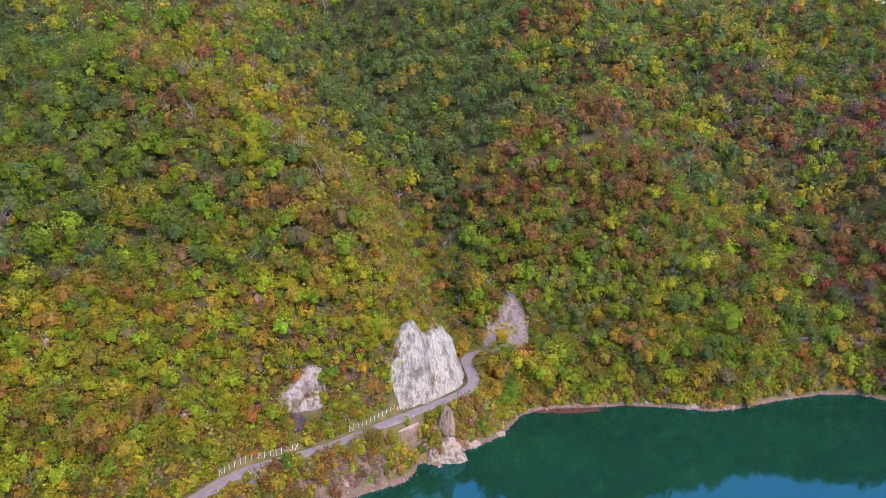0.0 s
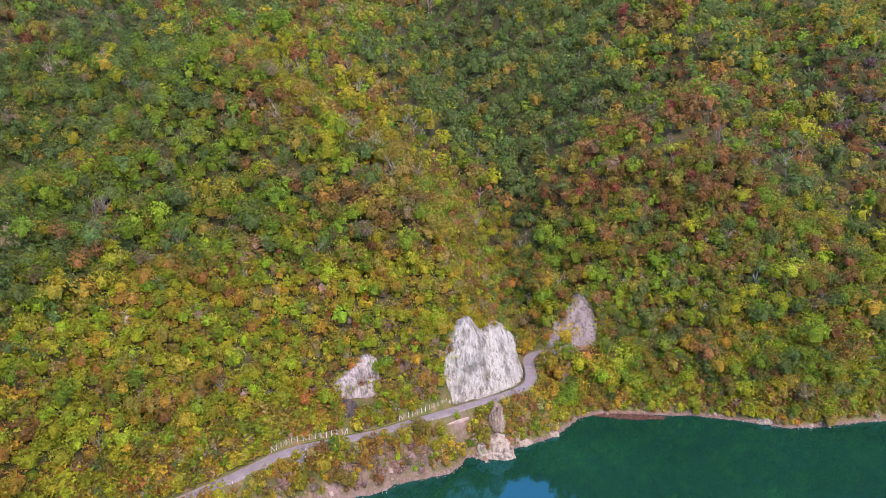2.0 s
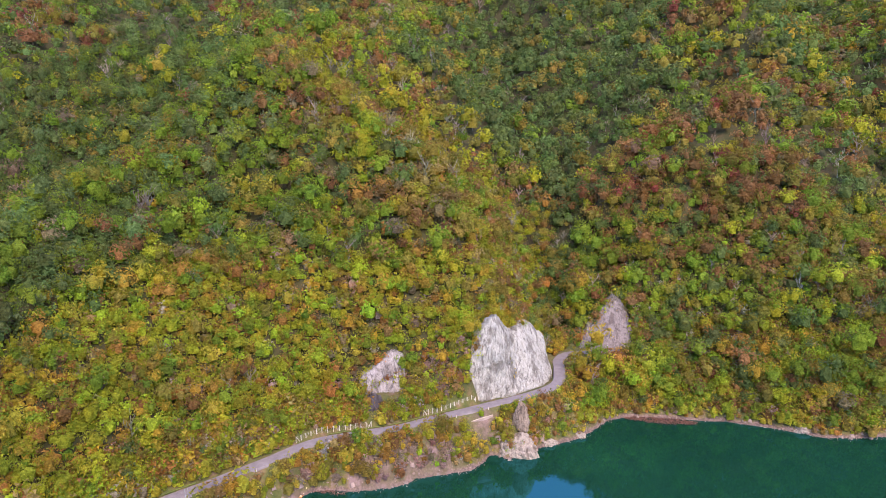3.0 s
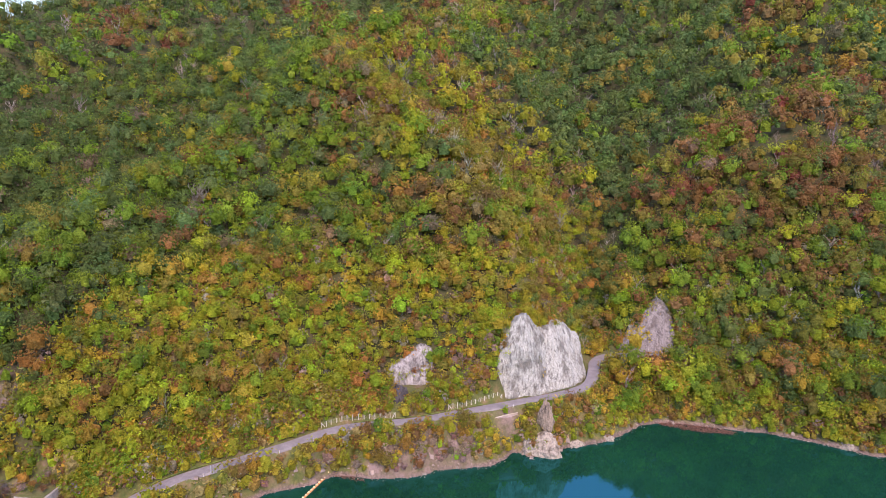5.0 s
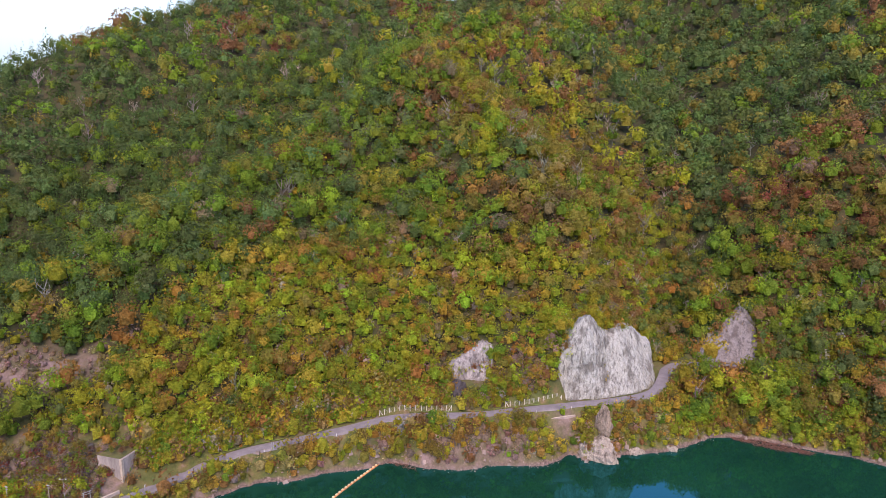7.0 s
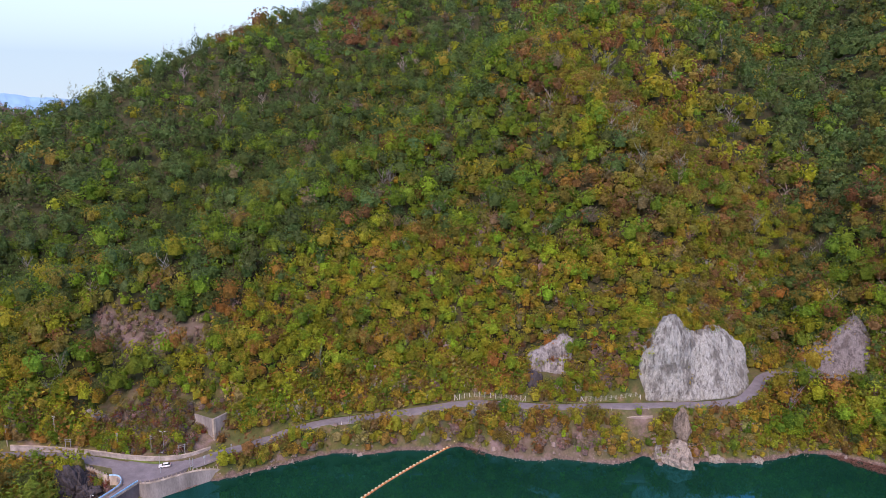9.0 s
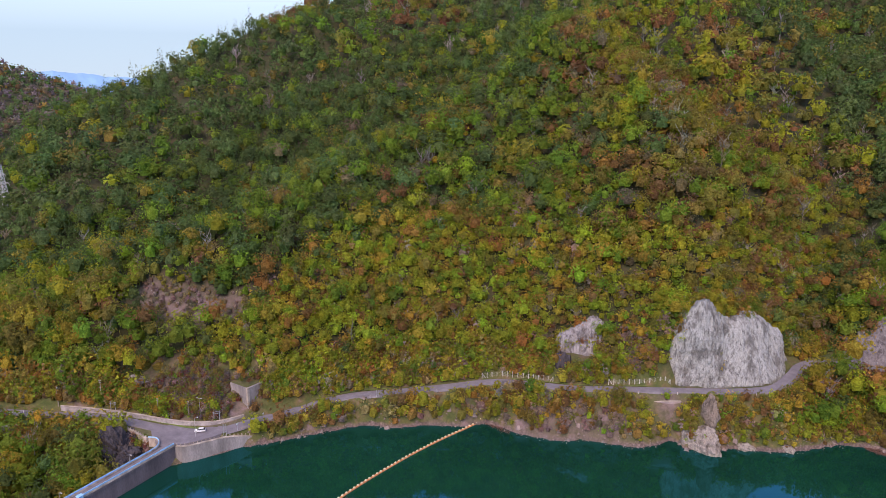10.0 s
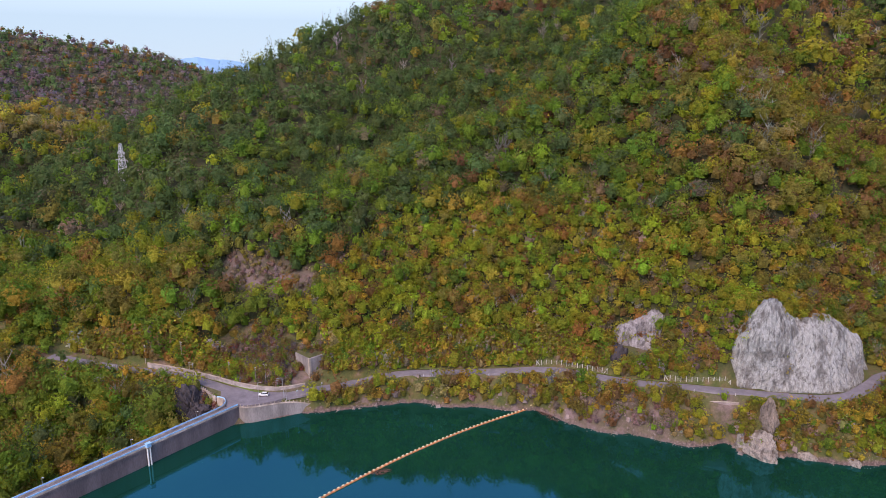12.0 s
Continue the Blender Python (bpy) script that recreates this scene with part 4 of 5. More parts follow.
xs, ys = np.meshgrid(np.arange(-215, 6, 1.7), np.arange(60, 312, 1.7))
P = np.c_[xs.ravel(), ys.ravel()] + rng.uniform(-0.8, 0.8, (xs.size, 2))
dr, side, _, _ = along(P, ROAD)
k = (side > 0) & (np.hypot(P[:, 0] + 133, P[:, 1] - 125) > 15) & (dr > np.where(P[:, 0] < -122, 6.4, 4.4)) & (dr < np.where(P[:, 0] < -122, 15, 12)) & (along(P, CLIFF)[0] > 4.5) & (np.hypot(P[:, 0] + 57, P[:, 1] - 264.5) > 4) & (np.hypot(P[:, 0] + 133, P[:, 1] - 151) > 11)
for run in FENCES:
    k &= along(P, run)[0] > 0.9
P = P[k]
forest("roadside_shrubs", [(x, y, h - 0.15, "bush", choose(rng, "scrub" if rng.rand() < 0.5 else "lower"), rng.uniform(0.8, 1.9)) for (x, y), h in zip(P, on_ground(P))], NEAR, "yellow-green shrubs on the cut slope above the road", 25)
P = []
for cx, cy, r in CLEAR:
    if r > 5 and cx != -133:
        m = int(r * r * (0.5 if -210 < cx < -170 else 1.5))
        P += [(cx + q * math.cos(a), cy + q * math.sin(a)) for q, a in zip(r * np.sqrt(rng.rand(m)), rng.uniform(0, 6.283, m))]
P = np.array(P)
z = land(P)
k = (along(P, ROAD)[0] > 5.5) & ~in_lake(P) & (along(P, CLIFF)[0] > 7) & (np.hypot(P[:, 0] + 131.5, P[:, 1] - 151) > 7) & (P[:, 0] < 10)
rows = [(x, y, h - 0.1, "bush", (("heather", "straw", "dun", "heather", "olive") if x < -170 else ("heather", "smoke", "olive", "dun", "rust", "olive", "green", "red"))[rng.randint(5 if x < -170 else 8)], rng.uniform(0.6, 1.35)) for (x, y), h in zip(P[k], z[k])]
forest("clearing_shrubs", rows, NEAR, "low brown and pinkish scrub on cleared slopes", 16)


# single trees on the bank, each a thing of its own
TREE_MATS = {k: foliage_material("leaves_" + k, "object", c) for k, c in SPECIES.items()}


def tree_meshes():
    crowns, trunks, bares = [], [], []
    for k in range(7):
        t = crown(200 + k, 300, 7.6 + k % 3, 3.3 + 0.3 * (k % 3), 7 + k % 3, 0.52, True, 1.2)
        ob = fast_mesh("crown", t.reshape(-1, 3), np.arange(len(t) * 3).reshape(-1, 3), BARK)
        crowns.append(ob.data)
        bpy.data.objects.remove(ob)
        bm = bmesh.new()
        r = random.Random(k)
        rod(bm, (0, 0, -0.8), (0.15, 0.1, 6.2), 0.2, 0.07, 7)
        for j in range(6):
            a, h = j * 2.4 + r.uniform(-0.4, 0.4), r.uniform(1.6, 4.6)
            rod(bm, (0.05, 0.03, h), (2.0 * math.cos(a), 2.0 * math.sin(a), h + r.uniform(1.2, 2.4)), 0.085, 0.03, 5)
        me = bpy.data.meshes.new("trunk")
        bm.to_mesh(me)
        bm.free()
        me.materials.append(BARK)
        trunks.append(me)
    for k in range(3):
        t = bare_tree(300 + k, 54, 7.5, 2.8, 0.09)
        ob = fast_mesh("twigs", t.reshape(-1, 3), np.arange(len(t) * 3).reshape(-1, 3), TWIG)
        bares.append(ob.data)
        bpy.data.objects.remove(ob)
    return crowns, trunks, bares


CROWNS, TRUNKS, BARES = tree_meshes()
WORDS = {"green": "green", "deep": "dark green", "bright": "bright yellow-green", "lime": "yellow-green", "gold": "golden yellow", "olive": "olive brown", "dun": "dull brown", "orange": "orange", "rust": "rust brown", "red": "deep red", "pine": "dark green", "heather": "pinkish brown", "straw": "straw yellow", "smoke": "purple-brown", "mauve": "mauve brown", "cool": "blue-green"}


def tree(x, y, z, species, scale, k):
    m = Matrix.Translation((x, y, z)) @ Matrix.Rotation(k * 1.7, 4, "Z") @ Matrix.Diagonal((scale, scale, scale * (0.9 + 0.25 * ((k * 37) % 10) / 10), 1))
    if species == "bare":
        ob = thing("tree", m, "leafless grey tree on the lake bank", "tree", "trees on the bank")
        b = new("branches", BARES[k % 3])
        b.parent = ob
        return ob
    ob = thing("tree", m, f"young broadleaf tree with {WORDS[species]} autumn leaves beside the lake road", "tree", "trees on the bank")
    t = new("trunk", TRUNKS[k % 7])
    t.parent = ob
    c = new("crown", CROWNS[k % 7])
    c.parent = ob
    c.material_slots[0].link = "OBJECT"
    c.material_slots[0].material = TREE_MATS[species]
    return ob


P, z, rng = scatter(5, -124, 236, 120, 380, 3.7)
dr, side, zr, run = along(P, ROAD)
k = (side < 0) & (dr < 45) | (side > 0) & (dr < 11) & (P[:, 0] < 4)
P, z, dr, side = P[k], z[k], dr[k], side[k]
made = 0
for (x, y), h, d, s in zip(P, z, dr, side):
    dense = 0.6 if s > 0 else 0.3 if x > 24 else 0.7 if x > 8 else 0.62
    if rng.rand() > dense or h < (1.3 if x > 30 else 2.2) or made >= 290:
        continue
    tree(x, y, h, choose(rng, "shore" if x > 24 else "bank"), rng.uniform(0.3, 0.5) if 12 < x < 56 and d < 17 else rng.uniform(0.7, 1.1) if x > 24 else rng.uniform(0.4, 0.95), made)
    made += 1

# ---- rock faces and boulders ----
def rock_face(name, base, tops, lean, depth, mat, label, nu=70, nv=46, rough=1.3, seed=0, buried=3.0):
    """A broken stone face: it stands on a base line, leans back and is cut off by an uneven top; a thick slab, set into the hill."""
    line = smooth_line(base, 0.6)
    s = np.r_[0, np.cumsum(np.hypot(*np.diff(line[:, :2], axis=0).T))]
    u = np.linspace(0, 1, nu)
    pts = np.c_[np.interp(u * s[-1], s, line[:, 0]), np.interp(u * s[-1], s, line[:, 1]), np.interp(u * s[-1], s, line[:, 2])]
    d = np.gradient(pts[:, :2], axis=0)
    d /= np.linalg.norm(d, axis=1)[:, None]
    back = np.c_[-d[:, 1], d[:, 0]]
    if isinstance(lean, tuple):      # a bent face leans back as one slab
        w = nu // 2
        pad = np.vstack([np.repeat(back[:1], w, 0), back, np.repeat(back[-1:], w, 0)])
        back = np.array([pad[i:i + 2 * w + 1].mean(0) for i in range(nu)])
        back /= np.linalg.norm(back, axis=1)[:, None]
    tu, th = zip(*tops)
    h = np.interp(u, tu, th)
    lean_at = np.interp(u, *zip(*lean)) if isinstance(lean, tuple) else np.full(nu, lean)
    front, rear = [], []
    for i in range(nu):
        lean_i = lean_at[i]
        hi = h[i] + 1.0 * noise.noise((u[i] * s[-1] * 0.35, seed, 3.1)) + 0.9 * noise.noise((u[i] * s[-1] * 1.1, seed, 7.7))
        hi = max(hi, 0.8)
        for j in range(nv):
            v = j / (nv - 1)
            zz = -buried + (hi + buried) * v
            a, q = u[i] * s[-1], zz
            n1 = noise.noise((a * 0.1, q * 0.07, seed)) * 1.5
            n2 = abs(noise.noise((a * 0.3, q * 0.13, seed + 5))) * 0.8 + abs(noise.noise((a * 0.17 + q * 0.1, q * 0.2, seed + 6))) * 0.5
            n3 = noise.noise((a * 0.9, q * 0.5, seed + 9)) * 0.34 + noise.noise((a * 2.1, q * 1.4, seed + 11)) * 0.16
            off = rough * (n1 - n2 + n3) - lean_i * max(zz, 0) - 1.5 * max(0, v - 0.86) / 0.14
            edge = min(u[i], 1 - u[i]) * 10
            off -= 2.5 * max(0, 1 - edge)
            x, y = pts[i, :2] - back[i] * off
            front.append((x, y, pts[i, 2] + zz))
            rear.append((pts[i, 0] + back[i, 0] * (depth + lean_i * max(zz, 0)), pts[i, 1] + back[i, 1] * (depth + lean_i * max(zz, 0)), pts[i, 2] + zz - 1.0 * v))
    N = nu * nv
    fs = []
    for i in range(nu - 1):
        for j in range(nv - 1):
            a = i * nv + j
            fs.append((a, a + nv, a + nv + 1, a + 1))
            fs.append((N + a, N + a + 1, N + a + nv + 1, N + a + nv))
        t = i * nv + nv - 1
        fs.append((t, t + nv, N + t + nv, N + t))
    for j in range(nv - 1):
        fs.append((j, j + 1, N + j + 1, N + j))
        e = (nu - 1) * nv + j
        fs.append((e, N + e, N + e + 1, e + 1))
    ob = link_mesh(name, front + rear, fs, mat)
    return tagged(ob, label, "rock")


def boulder(name, centre, size, mat, label, seed=0, sub=4, rough=0.35, group="", taper=0.0):
    bm = bmesh.new()
    bmesh.ops.create_icosphere(bm, subdivisions=sub, radius=1)
    for v in bm.verts:
        p = v.co.copy()
        k = 1 + rough * noise.noise(p * 1.3 + Vector((seed, 0, 0))) + rough * 0.6 * abs(noise.noise(p * 3.1 + Vector((0, seed, 0)))) + rough * 0.25 * noise.noise(p * 8 + Vector((seed, seed, 0)))
        k2 = k * (1 - taper * p.z)
        v.co = Vector((p.x * size[0] * k2, p.y * size[1] * k2, p.z * size[2] * k))
    ob = part(name, bm, mat)
    ob.location = centre
    return tagged(ob, label, "rock", group)


rock_face("rock_cliff", [(x, y, z) for (x, y), z in zip(CLIFF, (17.6, 18.4, 19.3, 20.1, 20.7, 21))],
          ((0, 16), (0.04, 23), (0.09, 27), (0.14, 33), (0.2, 37), (0.25, 36.5), (0.31, 32), (0.37, 28), (0.43, 26.5), (0.48, 27.5), (0.56, 28.5), (0.64, 27.5), (0.72, 24.5), (0.82, 20), (0.92, 15.5), (1, 7)),
          ((0, 0.2), (0.09, 0.2), (0.2, 0.06), (0.3, 0.22), (0.4, 0.4), (0.56, 0.44), (0.75, 0.36), (0.92, 0.28), (1, 0.22)), 7, PALE_ROCK, "tall pale grey rock cliff with dark vertical streaks beside the road", 110, 70, 1.25, 1)
rock_face("rock_outcrop", [(-63.5, 268.6, 25.5), (-56, 274.8, 26), (-46, 283.5, 26.5)], ((0, 6), (0.1, 9), (0.35, 11), (0.6, 14), (0.8, 16), (0.93, 14), (1, 8)), 0.3, 7, GREY_ROCK,
          "grey rock outcrop among trees above the road", 60, 40, 1.0, 4)
rock_face("rock_ledge", [(-61, 261.5, 19.5), (-56.5, 264, 19.5), (-52.5, 268, 19.5)], ((0, 4), (0.3, 8.5), (0.7, 9), (1, 5)), 0.3, 5, DARK_ROCK, "dark rock ledge below a grey outcrop", 34, 26, 0.8, 8)
rock_face("scree_slope", [(18.5, 367, 21.8), (31, 369.2, 22.2), (49.5, 373, 22.5)], ((0, 4), (0.2, 9), (0.4, 15), (0.6, 22.5), (0.7, 26), (0.8, 23.5), (0.92, 18), (1, 12)), 0.6, 8, SCREE,
          "grey bare scree and rock face above the road bend", 60, 40, 0.9, 12)
boulder("rock_pinnacle", (1.8, 288.8, 15.2), (3.0, 2.4, 6.6), SPUR_ROCK, "narrow brown-grey rock spur between road and lake", 16, 5, 0.4, "", 0.36)
boulder("shore_rock", (0.4, 284.8, 0.8), (9.4, 4.8, 7.4), SHORE_ROCK, "large pale boulder at the water's edge", 3, 5)
boulder("shore_rock", (12, 297.5, 0.2), (4.5, 3, 2.2), SHORE_ROCK, "flat grey rock at the water's edge", 5)
boulder("shore_rock", (25, 308.5, 0.3), (3.4, 2.2, 2.4), SHORE_ROCK, "dark grey rock at the water's edge", 9)
boulder("shore_rock", (126, 339.5, 0.6), (4.5, 2.6, 2.6), SHORE_ROCK, "dark grey rock at the water's edge", 15)
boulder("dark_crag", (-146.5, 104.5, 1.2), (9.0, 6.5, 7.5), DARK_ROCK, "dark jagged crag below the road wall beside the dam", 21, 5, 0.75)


def shore_stones():
    """Loose stones on the bare strip between low and high water."""
    rng = np.random.RandomState(77)
    line = smooth_line([(x, y, 0) for x, y in SHORE[2:]], 0.55)
    vs, fs = [], []
    base = np.array(((-1, 0, -0.4), (0.2, -1, -0.3), (1, 0.1, -0.4), (0, 1, -0.3), (-0.3, -0.2, 0.8), (0.4, 0.3, 0.6)))
    tri = ((0, 1, 4), (1, 2, 5), (1, 5, 4), (2, 3, 5), (3, 0, 4), (3, 4, 5))
    for p in line:
        for _ in range(2):
            q = p[:2] + rng.normal(0, 1.1, 2)
            s = rng.uniform(0.15, 0.5) * (1 + 2.2 * (rng.rand() > 0.94))
            a = rng.uniform(0, 6.28)
            m = np.array(((math.cos(a), math.sin(a), 0), (-math.sin(a), math.cos(a), 0), (0, 0, 1)))
            z = max(float(land(q[None])[0]), -0.15)
            k = len(vs)
            vs += [tuple(v) for v in (base * s * rng.uniform(0.7, 1.3, (6, 3))) @ m + (q[0], q[1], z + 0.1 * s)]
            fs += [tuple(k + i for i in f) for f in tri]
    ob = link_mesh("shore_stones", vs, fs, plain("pinkish_shore_stone", (0.26, 0.2, 0.185), 0.95, 0, 1.2, 0.5))
    return tagged(ob, "loose pale stones along the waterline", "stones", kind="stuff")


shore_stones()


def driftwood(name, centre, rx, ry, turn, n, label, seed):
    rng = np.random.RandomState(seed)
    tris = []
    ca, sa = math.cos(turn), math.sin(turn)
    for _ in range(n):
        a, r = rng.uniform(0, 6.283), math.sqrt(rng.rand())
        x, y = rx * r * math.cos(a), ry * r * math.sin(a)
        q = np.array((centre[0] + ca * x - sa * y, centre[1] + sa * x + ca * y, 0.0))
        q[2] = max(float(land(q[None, :2])[0]), 0.0) + rng.uniform(0.02, 0.35)
        b, ln = turn + rng.normal(0, 0.7), rng.uniform(0.5, 3.2)
        e = q + np.array((math.cos(b) * ln, math.sin(b) * ln, rng.uniform(-0.05, 0.2)))
        tris += stick(q, e, rng.uniform(0.05, 0.16))
    t = np.array(tris)
    ob = link_mesh(name, t.reshape(-1, 3), np.arange(len(t) * 3).reshape(-1, 3), DRIFT)
    return tagged(ob, label, "driftwood", kind="stuff")


driftwood("driftwood", (62, 335.6), 17, 3.2, 0.08, 900, "reddish brown driftwood washed up at the shore", 1)
driftwood("driftwood", (-66, 234.2), 7, 1.6, 0.1, 120, "dark driftwood caught behind the log boom", 2)
driftwood("driftwood", (-62.5, 152), 3.5, 1.3, 1.4, 60, "floating branches caught at the log boom", 3)

# ---- dam, walls, posts and the rest ----
def dam():
    """Concrete gravity dam: x runs along the crest, y towards the lake."""
    d, n = Vector((*DAM_D, 0)), Vector((*-DAM_N, 0))
    m = Matrix(((d.x, n.x, 0, DAM_A[0]), (d.y, n.y, 0, DAM_A[1]), (0, 0, 1, 0), (0, 0, 0, 1)))
    ob = thing("dam", m, "concrete dam with blue railings and a crest walkway beside the lake", "dam")
    L, W, Z = 185.0, 4.0, 7.2
    x, k = 0.0, 0
    while x < L:          # blocks between the expansion joints
        bm = bmesh.new()
        prof = ((0, -14), (0, Z - 0.9), (0.25, Z - 0.75), (0.25, Z), (-W, Z), (-W, Z - 1.5), (-W - 14, -14))
        e = min(x + 12.0, L) - 0.05
        a = [bm.verts.new((x, y, z)) for y, z in prof]
        b = [bm.verts.new((e, y, z)) for y, z in prof]
        bm.faces.new(a[::-1])
        bm.faces.new(b)
        for i in range(len(prof)):
            j = (i + 1) % len(prof)
            bm.faces.new((a[i], a[j], b[j], b[i]))
        part("wall_block", bm, DARK_CONCRETE, ob)
        x += 12.0
    bm = bmesh.new()
    box(bm, -1, -W + 0.55, Z, L, -0.3, Z + 0.06)
    part("walkway", bm, ASPHALT, ob, "grey paved crest walkway")
    for y0, y1, x0 in ((-0.3, 0.2, 0.5), (-W, -W + 0.5, 8.0)):
        bm = bmesh.new()
        box(bm, x0, y0, Z - 0.004, L, y1, Z + 0.62, 0.05)
        part("parapet", bm, CONCRETE, ob, "pale concrete kerb")
        yc = (y0 + y1) / 2
        bm = bmesh.new()
        for zz in (0.78, 1.1):
            box(bm, x0, yc - 0.11, Z + zz, L, yc + 0.11, Z + zz + 0.22)
        part("railing", bm, BLUE_PAINT, ob, "light blue painted steel railing")
        bm = bmesh.new()
        rod(bm, (0, 0, 0.6), (0, 0, 1.2), 0.05, sides=6)
        first = part("railing_post", bm, BLUE_PAINT, ob)
        first.location = (x0 + 0.3, yc, Z)
        for i in range(1, int((L - x0) / 2.4)):
            q = new("railing_post", first.data)
            q.parent, q.location = ob, (x0 + 0.3 + i * 2.4, yc, Z)
    return m, Z, W


DAM_M, DAM_Z, DAM_W = dam()


def intake_tower(at):
    ob = thing("intake_box", DAM_M @ Matrix.Translation((at, 0.9, DAM_Z)), "light blue gauge box on white pillars at the dam face", "gauge box")
    bm = bmesh.new()
    box(bm, -0.9, -0.7, 0.5, 0.9, 0.7, 2.0, 0.08)
    part("cabinet", bm, BLUE_PAINT, ob)
    bm = bmesh.new()
    box(bm, -1.05, -0.85, 2.0, 1.05, 0.85, 2.15, 0.04)
    part("roof", bm, BLUE_PAINT, ob)
    for x in (-0.55, 0.55):
        bm = bmesh.new()
        rod(bm, (x, 0.1, -11), (x, 0.1, 0.5), 0.3, sides=10)
        part("pillar", bm, WHITE_PAINT, ob, "white round pillar")
    bm = bmesh.new()
    box(bm, -1.0, -0.9, 0.3, 1.0, 0.75, 0.5)
    part("platform", bm, CONCRETE, ob)


intake_tower(42.0)


def pier(at):
    ob = thing("dam_pier", DAM_M @ Matrix.Translation((at, 1.2, 0)), "rounded concrete pier at the dam face", "pier")
    bm = bmesh.new()
    rod(bm, (0, 0.2, -10), (0, 0.2, 3.0), 1.6, sides=20)
    box(bm, -1.6, -1.2, -10, 1.6, 0.2, 3.0)
    part("shaft", bm, CONCRETE, ob)


pier(76.0)


def lamp_post(m, height, label, arm=1.2, heads=1, group="lamp posts"):
    ob = thing("lamp_post", m, label, "lamp post", group)
    bm = bmesh.new()
    rod(bm, (0, 0, -0.3), (0, 0, height), 0.09, 0.06)
    part("pole", bm, STEEL, ob)
    for k in range(heads):
        s = 1 if k == 0 else -1
        bm = bmesh.new()
        rod(bm, (0, 0, height - 0.1), (s * arm * 0.6, 0, height + 0.3), 0.045)
        rod(bm, (s * arm * 0.6, 0, height + 0.3), (s * arm, 0, height + 0.25), 0.045)
        part("arm", bm, STEEL, ob)
        bm = bmesh.new()
        box(bm, s * arm - 0.32, -0.16, height + 0.12, s * arm + 0.32, 0.16, height + 0.3, 0.06)
        part("lamp_head", bm, WHITE_PAINT, ob, "white lamp head")


for at in (18.0, 46.0, 78.0, 110.0):
    lamp_post(DAM_M @ Matrix.Translation((at, -DAM_W + 0.25, DAM_Z + 0.6)) @ Matrix.Rotation(radians(90), 4, "Z"), 3.4, "grey steel lamp post on the dam parapet")


def wall_run(name, line, height, thick, mat, label, posts=0.0, buried=3.0, post_h=0.9, lip=0.25, kind="", cat="wall", joints=4.0):
    """A retaining wall along a line whose heights are its top, with a coping and, if asked, guard posts."""
    p = smooth_line(line, 1.0)
    top = p[0]
    ob = thing(name, Matrix.Translation(top), label, cat)
    q = p - top
    d = np.gradient(p[:, :2], axis=0)
    d /= np.linalg.norm(d, axis=1)[:, None]
    nr = np.c_[-d[:, 1], d[:, 0]]
    s = np.r_[0, np.cumsum(np.hypot(*np.diff(p[:, :2], axis=0).T))]

    def sweep(part_name, o0, o1, z0, z1, i0, i1, material_):
        bm = bmesh.new()
        rows = []
        for i in range(i0, i1 + 1):
            rows.append([bm.verts.new((*(q[i, :2] + o * nr[i]), q[i, 2] + z)) for o, z in ((o0, z0), (o1, z0), (o1, z1), (o0, z1))])
        for a, b in zip(rows[:-1], rows[1:]):
            for k in range(4):
                bm.faces.new((a[k], a[(k + 1) % 4], b[(k + 1) % 4], b[k]))
        bm.faces.new(rows[0])
        bm.faces.new(rows[-1][::-1])
        return part(part_name, bm, material_, ob)

    step = max(2, int(joints))
    for i in range(0, len(p) - 1, step):
        j = min(i + step, len(p) - 1)
        sweep("wall_panel", -thick / 2, thick / 2, -height - buried, 0, i, j, mat)
    if lip:
        sweep("coping", -thick / 2 - 0.08, thick / 2 + 0.08, 0.003, lip, 0, len(p) - 1, CONCRETE)
    if posts:
        for a in np.arange(0.6, s[-1] - 0.3, posts):
            x, y, z = (np.interp(a, s, q[:, k]) for k in range(3))
            bm = bmesh.new()
            box(bm, x - 0.14, y - 0.14, z + lip, x + 0.14, y + 0.14, z + lip + post_h, 0.03)
            part("guard_post", bm, CONCRETE, ob)
    return ob


wall_run("abutment_wall", [(-128.2, 119.5, 6.8), (-126.2, 121.2, 6.8), (-125, 124.5, 6.7), (-124.2, 131, 6.4), (-123.4, 138, 6.0), (-122.6, 144.5, 4.6), (-122.0, 151, 2.6)], 9, 1.0, OLD_CONCRETE,
         "curved concrete abutment wall with guard posts at the water", 1.6)
wall_run("road_wall", [(-140.2, 112.8, 7.6), (-143, 112.0, 7.7), (-146.5, 111.3, 7.8), (-154, 108.8, 8.1), (-161, 103.8, 8.5)], 5, 0.7, CONCRETE,
         "pale concrete road wall with a row of guard posts", 1.7)
wall_run("stone_wall", [(-184.2, 93, 12.0), (-177.3, 100.5, 11.3), (-169.4, 108.0, 10.6), (-158.6, 116.2, 10.0), (-148.7, 122.9, 9.5), (-139.6, 130.6, 9.1), (-133.4, 139.6, 8.9), (-131.6, 150, 8.9)], 2.6, 0.6, plain("old_masonry", (0.36, 0.32, 0.31), 0.95, 0, 1.5, 0.5, 0.05),
         "low weathered stone retaining wall above the road", 0, lip=0.15)
wall_run("lower_wall", [(-171.5, 93.5, 7.2), (-165, 98.5, 7.0), (-159.5, 101.8, 6.9)], 3.5, 0.6, CONCRETE, "pale concrete wall below the road among trees", 0)

wall_run("bank_wall", [(-20.4, 278.6, 14.4), (-15.4, 283.0, 15.0), (-10.6, 287.2, 15.4)], 5, 0.6, APRON, "pale pinkish concrete retaining wall on the bank below the road", 0, lip=0.2)

